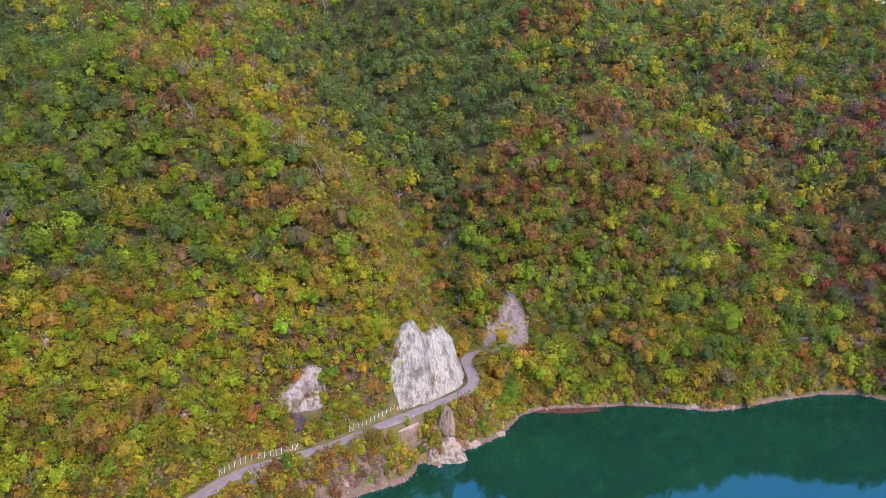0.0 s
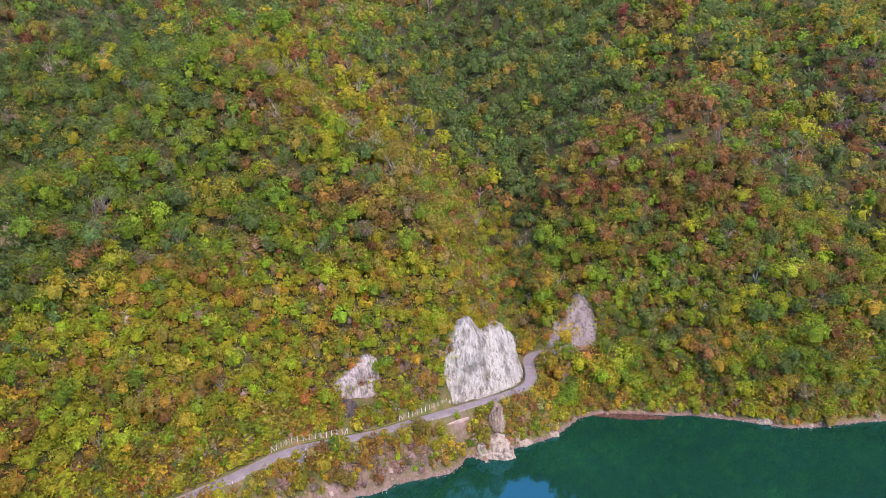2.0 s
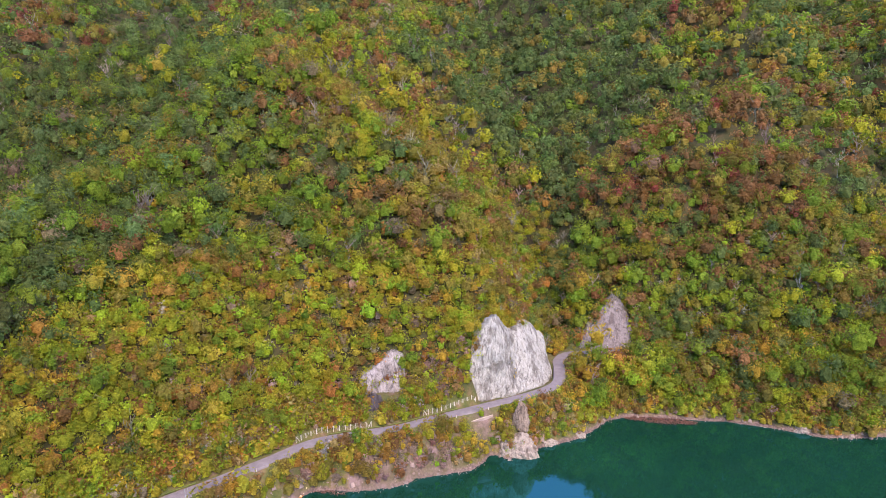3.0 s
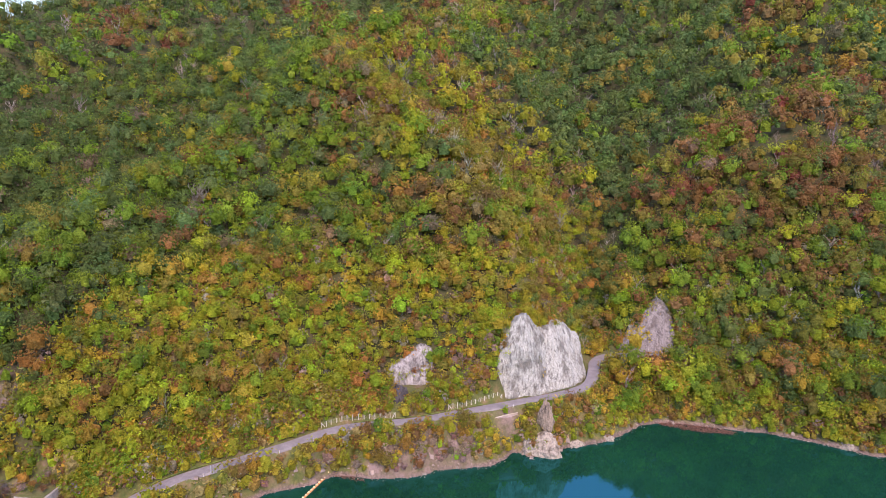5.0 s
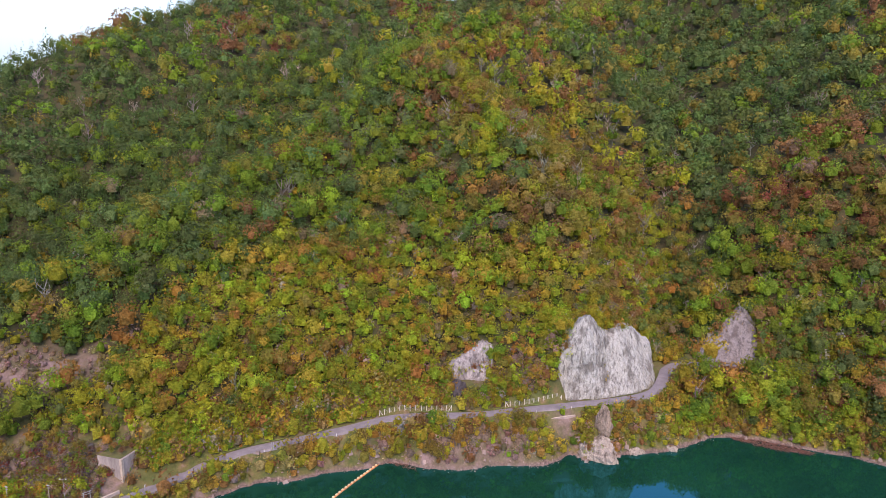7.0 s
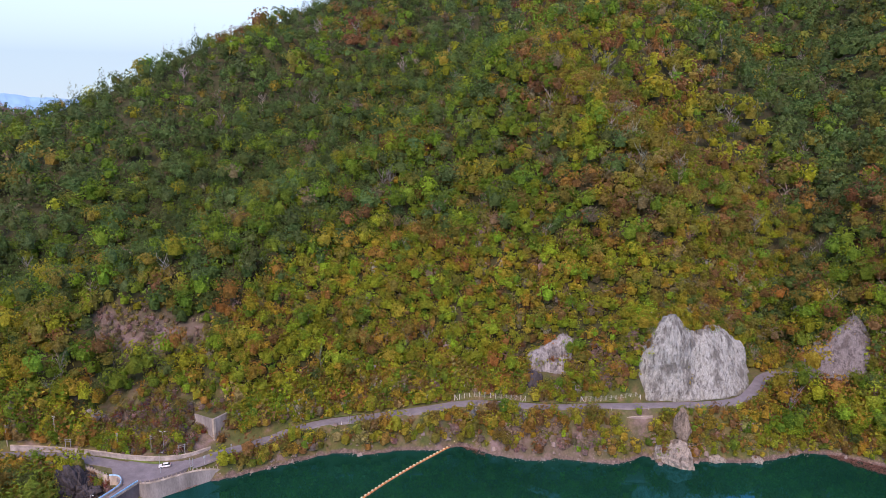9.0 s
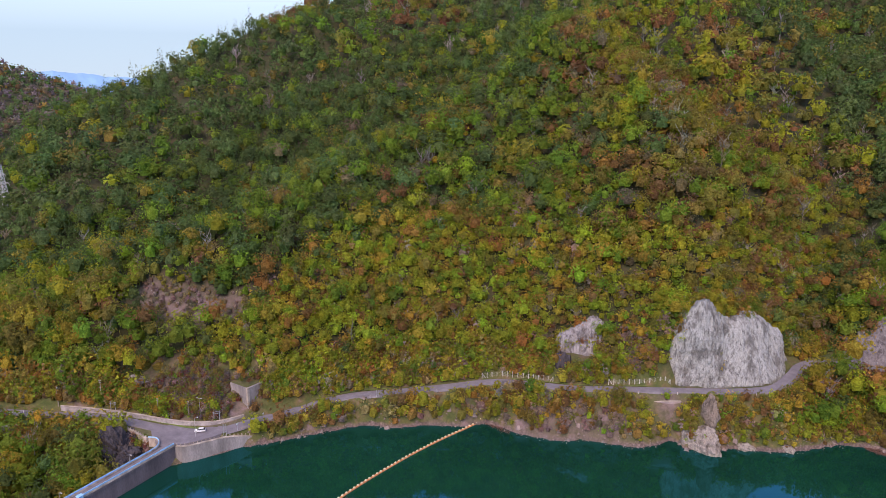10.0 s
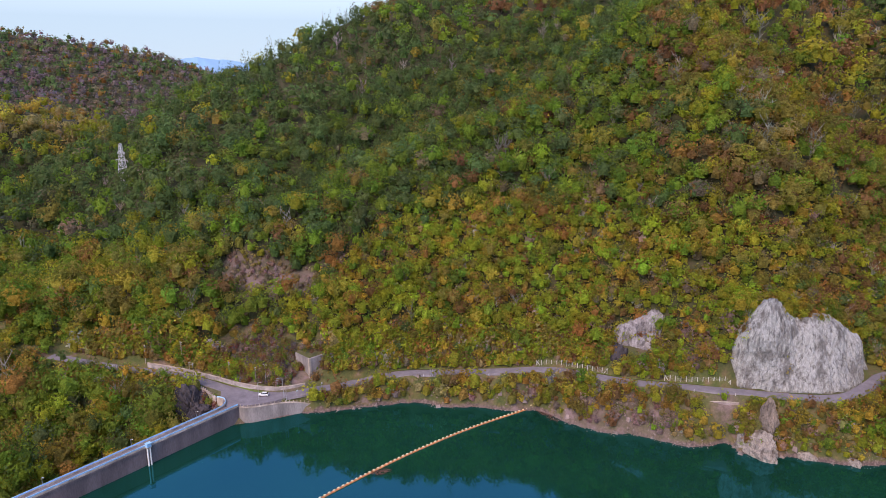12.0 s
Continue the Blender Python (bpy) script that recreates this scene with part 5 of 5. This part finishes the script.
# blue rail that turns from the dam onto the road wall
bm = bmesh.new()
pl = smooth_line([(-128.7, 110.2, 8.0), (-130.2, 113.0, 8.0), (-133.2, 115.0, 8.0), (-136.2, 115.5, 8.0), (-138.2, 114.8, 8.0), (-139.8, 113.3, 8.0)], 0.8)
for a, b in zip(pl[:-1], pl[1:]):
    for dz in (0, 0.32):
        rod(bm, (a[0], a[1], a[2] + dz), (b[0], b[1], b[2] + dz), 0.13, sides=6)
curved = thing("curved_railing", Matrix.Identity(4), "curved light blue railing at the dam head", "railing")
part("rail", bm, BLUE_PAINT, curved)
for p in pl[::3]:
    bm = bmesh.new()
    rod(bm, (p[0], p[1], 6.2), (p[0], p[1], 8.35), 0.07, sides=6)
    part("post", bm, BLUE_PAINT, curved)
wall_run("dam_head_wall", [(x, y, 7.75) for x, y, z in pl], 5, 0.5, CONCRETE, "curved pale concrete wall under a blue railing at the dam head", 0)

plaza = [(-147, 116.8, 7.75), (-139.5, 114.6, 7.45), (-136, 115.2, 7.38), (-133, 113.8, 7.34), (-129.5, 116, 7.3), (-127.3, 121.6, 7.25), (-125.8, 127, 7.22), (-125.2, 134, 7.2), (-126, 140, 7.2), (-131, 141, 7.2), (-136, 132, 7.24), (-146, 124, 7.6)]
bm = bmesh.new()
tops = [bm.verts.new((x, y, z - 0.05)) for x, y, z in plaza]
lows = [bm.verts.new((x, y, z - 1.6)) for x, y, z in plaza]
bm.faces.new(tops)
for i in range(len(plaza)):
    j = (i + 1) % len(plaza)
    bm.faces.new((tops[i], lows[i], lows[j], tops[j]))
tagged(part("pavement", bm, ASPHALT), "wide asphalt junction at the dam head", "pavement", kind="structure")


def strip(name, a, b, off0, off1, label):
    """Grass beside the road between two stretches of it."""
    i0, i1 = (int(np.argmin(np.hypot(*(road_line[:, :2] - q).T))) for q in (a, b))
    ob = ribbon(name, road_line[i0:i1], (off0, (off0 + off1) / 2, off1), (0.14, 0.3, 0.34), VERGE)
    tagged(ob, label, "grass", kind="structure")


strip("grass_verge", (-172, 101), (-130, 134), 6.0, 3.4, "bright mown grass beside the road")
strip("grass_verge", (-121, 172), (-102, 206), 4.5, 3.3, "bright grass beside the road")
strip("grass_verge", (-70, 245), (-22, 284), 4.3, 3.3, "grass beside the road below the fence")


def concrete_block():
    ob = thing("concrete_bastion", pose(-134.2, 153.4, 7.0, 0, 0, 14), "weathered square concrete bastion set into the slope above the road", "bastion")
    bm = bmesh.new()
    box(bm, -11, 0, -3, 0, 9.5, 11.8)
    part("body", bm, OLD_CONCRETE, ob)
    bm = bmesh.new()
    box(bm, -0.75, -0.35, -3, 0.3, 0.75, 12.0, 0.05)
    part("corner_pier", bm, CONCRETE, ob)
    bm = bmesh.new()
    box(bm, -11, 0.3, 11.8, -0.8, 9.5, 12.1, 0.1)
    part("turf", bm, GROUND, ob, "scrub-covered top")


concrete_block()
for k, (dx, dy, sp, sc) in enumerate(((-2.5, 3.2, "rust", 0.34), (-5.6, 1.8, "olive", 0.3), (-7.5, 5.0, "orange", 0.42), (-4.0, 7.0, "olive", 0.45), (-9.3, 2.6, "heather", 0.28), (-1.6, 7.6, "rust", 0.36))):
    q = pose(-134.2, 153.4, 7.0, 0, 0, 14) @ Vector((dx, dy, 12.1))
    tree(q.x, q.y, q.z, sp, sc, 400 + k)


# ---- posts, fences, signs ----
def at_ground(x, y, dz=0.0):
    return float(land(np.array([[x, y]]))[0]) + dz


def rock_fence(points, label):
    """Concrete posts with wires against falling stones."""
    p = smooth_line([(x, y, 0) for x, y in points], 2.1)
    o = Vector((p[0][0], p[0][1], at_ground(*p[0][:2])))
    ob = thing("rockfall_fence", Matrix.Translation(o), label, "fence", "fences above the road")
    tops = []
    for i, q in enumerate(p):
        z = at_ground(q[0], q[1]) - o.z
        bm = bmesh.new()
        box(bm, q[0] - o.x - 0.1, q[1] - o.y - 0.1, z - 0.8, q[0] - o.x + 0.1, q[1] - o.y + 0.1, z + 2.7, 0.03)
        part("post", bm, FENCE_POST, ob)
        tops.append(Vector((q[0] - o.x, q[1] - o.y, z)))
    for h in (0.5, 1.0, 1.5, 2.0, 2.5):
        bm = bmesh.new()
        for a, b in zip(tops[:-1], tops[1:]):
            rod(bm, a + Vector((0, 0, h)), b + Vector((0, 0, h)), 0.015, sides=4)
        part("wire", bm, STEEL, ob)
    for q in (tops[0], tops[-1]):
        s = (tops[1] - tops[0]).normalized() * (1.6 if q is tops[0] else -1.6)
        bm = bmesh.new()
        rod(bm, q + Vector((0, 0, 2.6)), q + s, 0.1, sides=6)
        part("brace", bm, FENCE_POST, ob)


rock_fence([(-81.5, 240.5), (-75.8, 247.6), (-66, 254), (-56.8, 259.8)], "white concrete post fence with wires above the road bend")
rock_fence([(-38.5, 275.2), (-29, 284.2), (-19.6, 293)], "white concrete post fence with wires beside the cliff")


def marker(x, y, h=1.0, w=0.09):
    ob = thing("road_marker", Matrix.Translation((x, y, at_ground(x, y))), "white roadside marker post", "marker post", "marker posts along the road")
    bm = bmesh.new()
    rod(bm, (0, 0, -0.3), (0, 0, h), w, w * 0.9, 8)
    part("post", bm, WHITE_PAINT, ob)
    bm = bmesh.new()
    rod(bm, (0, 0, h * 0.72), (0, 0, h * 0.86), w * 1.15, sides=8)
    part("reflector", bm, ORANGE, ob)


d_ = np.gradient(road_line[:, :2], axis=0)
d_ /= np.linalg.norm(d_, axis=1)[:, None]
for i in range(0, len(road_line)):
    x, y = road_line[i, :2]
    if i % 7 == 3 and -122 < x < 45:
        marker(x + d_[i, 1] * 3.6, y - d_[i, 0] * 3.6)


def twin_posts(x, y, h, gap, turn):
    ob = thing("gate_posts", pose(x, y, at_ground(x, y), 0, 0, turn), "pair of slim grey steel gate posts at the roadside", "gate posts")
    for s in (-gap / 2, gap / 2):
        bm = bmesh.new()
        rod(bm, (s, 0, -0.4), (s, 0, h), 0.1, 0.09, 8)
        part("post", bm, STEEL, ob)
    bm = bmesh.new()
    box(bm, -gap / 2 + 0.1, -0.03, h * 0.2, gap / 2 - 0.1, 0.03, h * 0.24)
    part("crossbar", bm, STEEL, ob)


twin_posts(-103.2, 198.6, 3.0, 1.0, 50)
twin_posts(-124.6, 138.2, 4.4, 1.0, 60)


def sign(x, y, h, w, label, board=WHITE_PAINT, turn=115):
    ob = thing("road_sign", pose(x, y, at_ground(x, y), 0, 0, turn), label, "sign", "signs along the road")
    bm = bmesh.new()
    rod(bm, (0, 0, -0.4), (0, 0, h), 0.06)
    part("pole", bm, STEEL, ob)
    bm = bmesh.new()
    box(bm, -w / 2, -0.1, h - 0.7, w / 2, -0.05, h + 0.1, 0.02)
    part("board", bm, board, ob)


sign(-124.2, 143.4, 3.0, 1.2, "small white notice board on a post by the road")
sign(-122.6, 154.2, 4.2, 0.9, "white sign on a tall grey post by the road")
sign(-52.6, 262.6, 3.4, 1.1, "white road sign on a post below the outcrop")
sign(35.5, 369.6, 2.4, 0.7, "small white sign at the road bend")
sign(99, 377.8, 2.6, 0.8, "small white sign beside the wooded road")


def utility_pole(x, y, h, label, arm=1.8, turn=20):
    ob = thing("utility_pole", pose(x, y, at_ground(x, y), 0, 0, turn), label, "utility pole", "poles along the road")
    bm = bmesh.new()
    rod(bm, (0, 0, -1), (0, 0, h), 0.19, 0.12, 10)
    part("pole", bm, CONCRETE, ob)
    for z in (h - 0.4, h - 1.2):
        bm = bmesh.new()
        box(bm, -arm / 2, -0.06, z - 0.06, arm / 2, 0.06, z + 0.06)
        part("crossarm", bm, STEEL, ob)
    for s in (-0.8, -0.4, 0.4, 0.8):
        bm = bmesh.new()
        rod(bm, (s * arm / 2, 0, h - 0.34), (s * arm / 2, 0, h - 0.08), 0.06, 0.04, 6)
        part("insulator", bm, WHITE_PAINT, ob)


utility_pole(-174.2, 106.6, 12.5, "tall grey concrete utility pole with crossarms beside the road")
utility_pole(-154.5, 122.8, 8.0, "grey utility pole behind the low wall", 1.2)
utility_pole(-144.2, 131.6, 7.5, "grey utility pole behind the low wall", 1.2)
utility_pole(-186, 92.5, 9.0, "grey utility pole among trees by the side road", 1.4)
lamp_post(pose(-140.6, 135, at_ground(-140.6, 135), 0, 0, 30), 9.0, "tall twin-head lamp post above the road", 1.0, 2)
lamp_post(pose(-129.6, 128.2, 7.2, 0, 0, 60), 8.0, "slim grey lamp post at the dam head", 1.2, 1)


def frame_rack(x, y, turn):
    ob = thing("pole_frame", pose(x, y, at_ground(x, y), 0, 0, turn), "grey steel pole frame with crossbars by the road", "pole frame", "pole frames")
    for s in (-1.1, 1.1):
        bm = bmesh.new()
        rod(bm, (s, 0, -0.4), (s, 0, 5.2), 0.11)
        part("post", bm, STEEL, ob)
    for z in (4.2, 5.0):
        bm = bmesh.new()
        box(bm, -1.6, -0.07, z, 1.6, 0.07, z + 0.14)
        part("crossbar", bm, STEEL, ob)


frame_rack(-134.0, 139.2, 75)
frame_rack(-168.8, 109.2, 35)


def barrier(x0, y0, x1, y1):
    z = at_ground((x0 + x1) / 2, (y0 + y1) / 2)
    ob = thing("road_barrier", Matrix.Translation((x0, y0, z)), "white closed road barrier on the side road", "barrier")
    d = Vector((x1 - x0, y1 - y0, 0))
    for k in range(4):
        bm = bmesh.new()
        rod(bm, d * (k / 3) + Vector((0, 0, -0.4)), d * (k / 3) + Vector((0, 0, 1.2)), 0.09)
        part("post", bm, WHITE_PAINT, ob)
    for h in (0.6, 1.1):
        bm = bmesh.new()
        rod(bm, Vector((0, 0, h)), d + Vector((0, 0, h)), 0.05)
        part("rail", bm, WHITE_PAINT, ob)


barrier(-193.2, 75.6, -189.8, 80.2)


# ---- log boom across the reservoir ----
def log_boom():
    line = smooth_line([(-73.4, 233.0, 2.3), (-73.7, 231.6, 1.2), (-74.1, 229.5, 0.15), (-74.1, 227.0, 0), (-73.9, 222, 0), (-73.2, 205, 0), (-71, 185, 0), (-66.5, 160, 0), (-59, 130, 0), (-49.5, 98, 0), (-38, 65, 0)], 0.3)
    s = np.r_[0, np.cumsum(np.hypot(*np.diff(line[:, :2], axis=0).T))]
    o = Vector((line[0][0], line[0][1], 0))
    ob = thing("log_boom", Matrix.Translation(o), "floating log boom of cream and orange floats on the lake", "log boom")
    bm = bmesh.new()
    box(bm, -0.98, -0.5, -0.3, 0.98, 0.5, 0.24, 0.1)
    log = bpy.data.meshes.new("float")
    bm.to_mesh(log)
    bm.free()
    log.materials.append(ORANGE)
    bm = bmesh.new()
    box(bm, -0.42, -0.4, 0.24, 0.42, 0.4, 0.75, 0.14)
    cap = bpy.data.meshes.new("float_cap")
    bm.to_mesh(cap)
    bm.free()
    cap.materials.append(CREAM)
    for a in np.arange(1.0, s[-1], 2.05):
        x, y = np.interp(a, s, line[:, 0]), np.interp(a, s, line[:, 1])
        x2, y2 = np.interp(a + 0.5, s, line[:, 0]), np.interp(a + 0.5, s, line[:, 1])
        z, z2 = np.interp(a, s, line[:, 2]), np.interp(a + 0.5, s, line[:, 2])
        m = Matrix.Translation((x - o.x, y - o.y, z)) @ Matrix.Rotation(math.atan2(y2 - y, x2 - x), 4, "Z") @ Matrix.Rotation(-math.atan2(z2 - z, 0.5), 4, "Y")
        f = new("float", log)
        f.parent, f.matrix_basis = ob, m
        c = new("float_cap", cap)
        c.parent = f
    bm = bmesh.new()
    for a in np.arange(6, s[-1] - 2, 2.0):
        rod(bm, (np.interp(a, s, line[:, 0]) - o.x, np.interp(a, s, line[:, 1]) - o.y, 0.1), (np.interp(a + 2, s, line[:, 0]) - o.x, np.interp(a + 2, s, line[:, 1]) - o.y, 0.1), 0.09, sides=5)
    part("cable", bm, DRIFT, ob)
    # anchor on the bank
    z = 2.0
    an = thing("boom_anchor", Matrix.Translation((-73.2, 233.9, z)), "white concrete anchor block for the log boom", "anchor block")
    bm = bmesh.new()
    box(bm, -0.7, -0.6, -3.0, 0.7, 0.6, 0.9, 0.06)
    part("block", bm, WHITE_PAINT, an)
    bm = bmesh.new()
    rod(bm, (0, 0, 0.9), (0, 0, 1.5), 0.22, 0.18, 10)
    part("bollard", bm, STEEL, an)


log_boom()


# ---- the parked car ----
def car(m):
    ob = thing("car", m, "small white hatchback car parked on the road", "car")
    white = plain("white_car_paint", (0.85, 0.85, 0.85), 0.25, 0, 2, 0.05)
    glass = plain("dark_car_glass", (0.02, 0.025, 0.03), 0.08, 0, 2, 0.1)
    rubber = plain("black_tyre_rubber", (0.02, 0.02, 0.02), 0.9, 0, 3, 0.2)
    side = ((-2.1, 0.35), (-2.15, 0.75), (-2.0, 1.0), (-0.95, 1.05), (2.0, 1.0), (2.1, 0.8), (2.1, 0.35))
    bm = bmesh.new()
    a, b = ([bm.verts.new((x, s * 0.85, z)) for x, z in side] for s in (-1, 1))
    bm.faces.new(a)
    bm.faces.new(b[::-1])
    for i in range(len(side)):
        j = (i + 1) % len(side)
        bm.faces.new((a[i], b[i], b[j], a[j]))
    bmesh.ops.bevel(bm, geom=bm.edges[:], offset=0.07, segments=2, affect="EDGES")
    part("body", bm, white, ob)
    cab = ((-1.05, 1.03), (-0.45, 1.5), (1.35, 1.5), (1.95, 1.02))
    bm = bmesh.new()
    a, b = ([bm.verts.new((x, s * (0.8 if z < 1.2 else 0.64), z)) for x, z in cab] for s in (-1, 1))
    bm.faces.new(a)
    bm.faces.new(b[::-1])
    for i in range(4):
        j = (i + 1) % 4
        bm.faces.new((a[i], b[i], b[j], a[j]))
    part("windows", bm, glass, ob, "dark tinted windows")
    bm = bmesh.new()
    box(bm, -0.5, -0.66, 1.47, 1.4, 0.66, 1.56, 0.04)
    part("roof", bm, white, ob)
    for x in (-1.35, 1.35):
        for y in (-0.8, 0.8):
            bm = bmesh.new()
            rod(bm, (x, y - 0.11, 0.31), (x, y + 0.11, 0.31), 0.31, sides=18)
            w = part("wheel", bm, rubber, ob, "black rubber tyre")
            bm = bmesh.new()
            s = 0.115 if y > 0 else -0.115
            rod(bm, (x, y + s * 0.9, 0.31), (x, y + s * 1.08, 0.31), 0.19, sides=14)
            part("rim", bm, STEEL, w)
    for y in (-0.6, 0.6):
        bm = bmesh.new()
        box(bm, -2.19, y - 0.2, 0.66, -2.09, y + 0.2, 0.84, 0.03)
        part("headlight", bm, STEEL, ob)
        bm = bmesh.new()
        box(bm, 2.06, y - 0.16, 0.7, 2.13, y + 0.16, 0.92, 0.03)
        part("tail_light", bm, plain("red_lens", (0.4, 0.02, 0.02), 0.3), ob)


car(pose(-132.4, 131.2, 7.24, 0, 0, 62))


# ---- power line tower and the mast on the skyline ----
def lattice_tower(x, y, z, h, w, label):
    ob = thing("transmission_tower", pose(x, y, z, 0, 0, 35), label, "pylon")
    white = plain("pale_grey_steel", (0.62, 0.63, 0.65), 0.5, 0.2, 2, 0.1)
    lv = 9
    half = [w * (1 - 0.82 * (i / lv) ** 0.8) / 2 for i in range(lv + 1)]
    zs = [h * i / lv for i in range(lv + 1)]
    for sx, sy in ((-1, -1), (1, -1), (1, 1), (-1, 1)):
        bm = bmesh.new()
        for i in range(lv):
            rod(bm, (sx * half[i], sy * half[i], zs[i]), (sx * half[i + 1], sy * half[i + 1], zs[i + 1]), 0.2, sides=5)
        part("leg", bm, white, ob)
    bm = bmesh.new()
    for i in range(lv):
        c0 = [(sx * half[i], sy * half[i], zs[i]) for sx, sy in ((-1, -1), (1, -1), (1, 1), (-1, 1))]
        c1 = [(sx * half[i + 1], sy * half[i + 1], zs[i + 1]) for sx, sy in ((-1, -1), (1, -1), (1, 1), (-1, 1))]
        for k in range(4):
            rod(bm, c0[k], c1[(k + 1) % 4], 0.11, sides=4)
            rod(bm, c0[(k + 1) % 4], c1[k], 0.11, sides=4)
            rod(bm, c1[k], c1[(k + 1) % 4], 0.1, sides=4)
    part("bracing", bm, white, ob)
    for zz, ln in ((h * 0.62, 5.6), (h * 0.8, 3.4)):
        bm = bmesh.new()
        for s in (-1, 1):
            rod(bm, (0, 0, zz), (s * ln, 0, zz + 0.3), 0.15, sides=5)
            rod(bm, (0, 0, zz + 1.4), (s * ln, 0, zz + 0.3), 0.13, sides=5)
        part("crossarm", bm, white, ob)
        for s in (-1, 1):
            bm = bmesh.new()
            rod(bm, (s * ln, 0, zz + 0.2), (s * ln, 0, zz - 1.2), 0.13, sides=5)
            part("insulator", bm, white, ob)


lattice_tower(-398, 118.5, at_ground(-398, 118.5) - 1, 31, 6.5, "pale grey steel lattice transmission tower above the trees")


def mast(x, y, h):
    ob = thing("radio_mast", Matrix.Translation((x, y, at_ground(x, y))), "thin grey radio mast on the wooded skyline", "mast")
    bm = bmesh.new()
    for k in range(3):
        a = k * 2.094
        rod(bm, (0.7 * math.cos(a), 0.7 * math.sin(a), 0), (0.2 * math.cos(a), 0.2 * math.sin(a), h), 0.1, sides=5)
    for i in range(10):
        rod(bm, (0.5, 0, h * i / 10), (-0.3, 0.4, h * (i + 1) / 10), 0.06, sides=4)
    part("mast_lattice", bm, STEEL, ob)
    bm = bmesh.new()
    rod(bm, (0, 0, h), (0, 0, h + 3), 0.06, sides=5)
    part("antenna", bm, STEEL, ob)


mast(-456, 298, 20)


# ---- blue mountains on the horizon, their haze painted as base colour ----
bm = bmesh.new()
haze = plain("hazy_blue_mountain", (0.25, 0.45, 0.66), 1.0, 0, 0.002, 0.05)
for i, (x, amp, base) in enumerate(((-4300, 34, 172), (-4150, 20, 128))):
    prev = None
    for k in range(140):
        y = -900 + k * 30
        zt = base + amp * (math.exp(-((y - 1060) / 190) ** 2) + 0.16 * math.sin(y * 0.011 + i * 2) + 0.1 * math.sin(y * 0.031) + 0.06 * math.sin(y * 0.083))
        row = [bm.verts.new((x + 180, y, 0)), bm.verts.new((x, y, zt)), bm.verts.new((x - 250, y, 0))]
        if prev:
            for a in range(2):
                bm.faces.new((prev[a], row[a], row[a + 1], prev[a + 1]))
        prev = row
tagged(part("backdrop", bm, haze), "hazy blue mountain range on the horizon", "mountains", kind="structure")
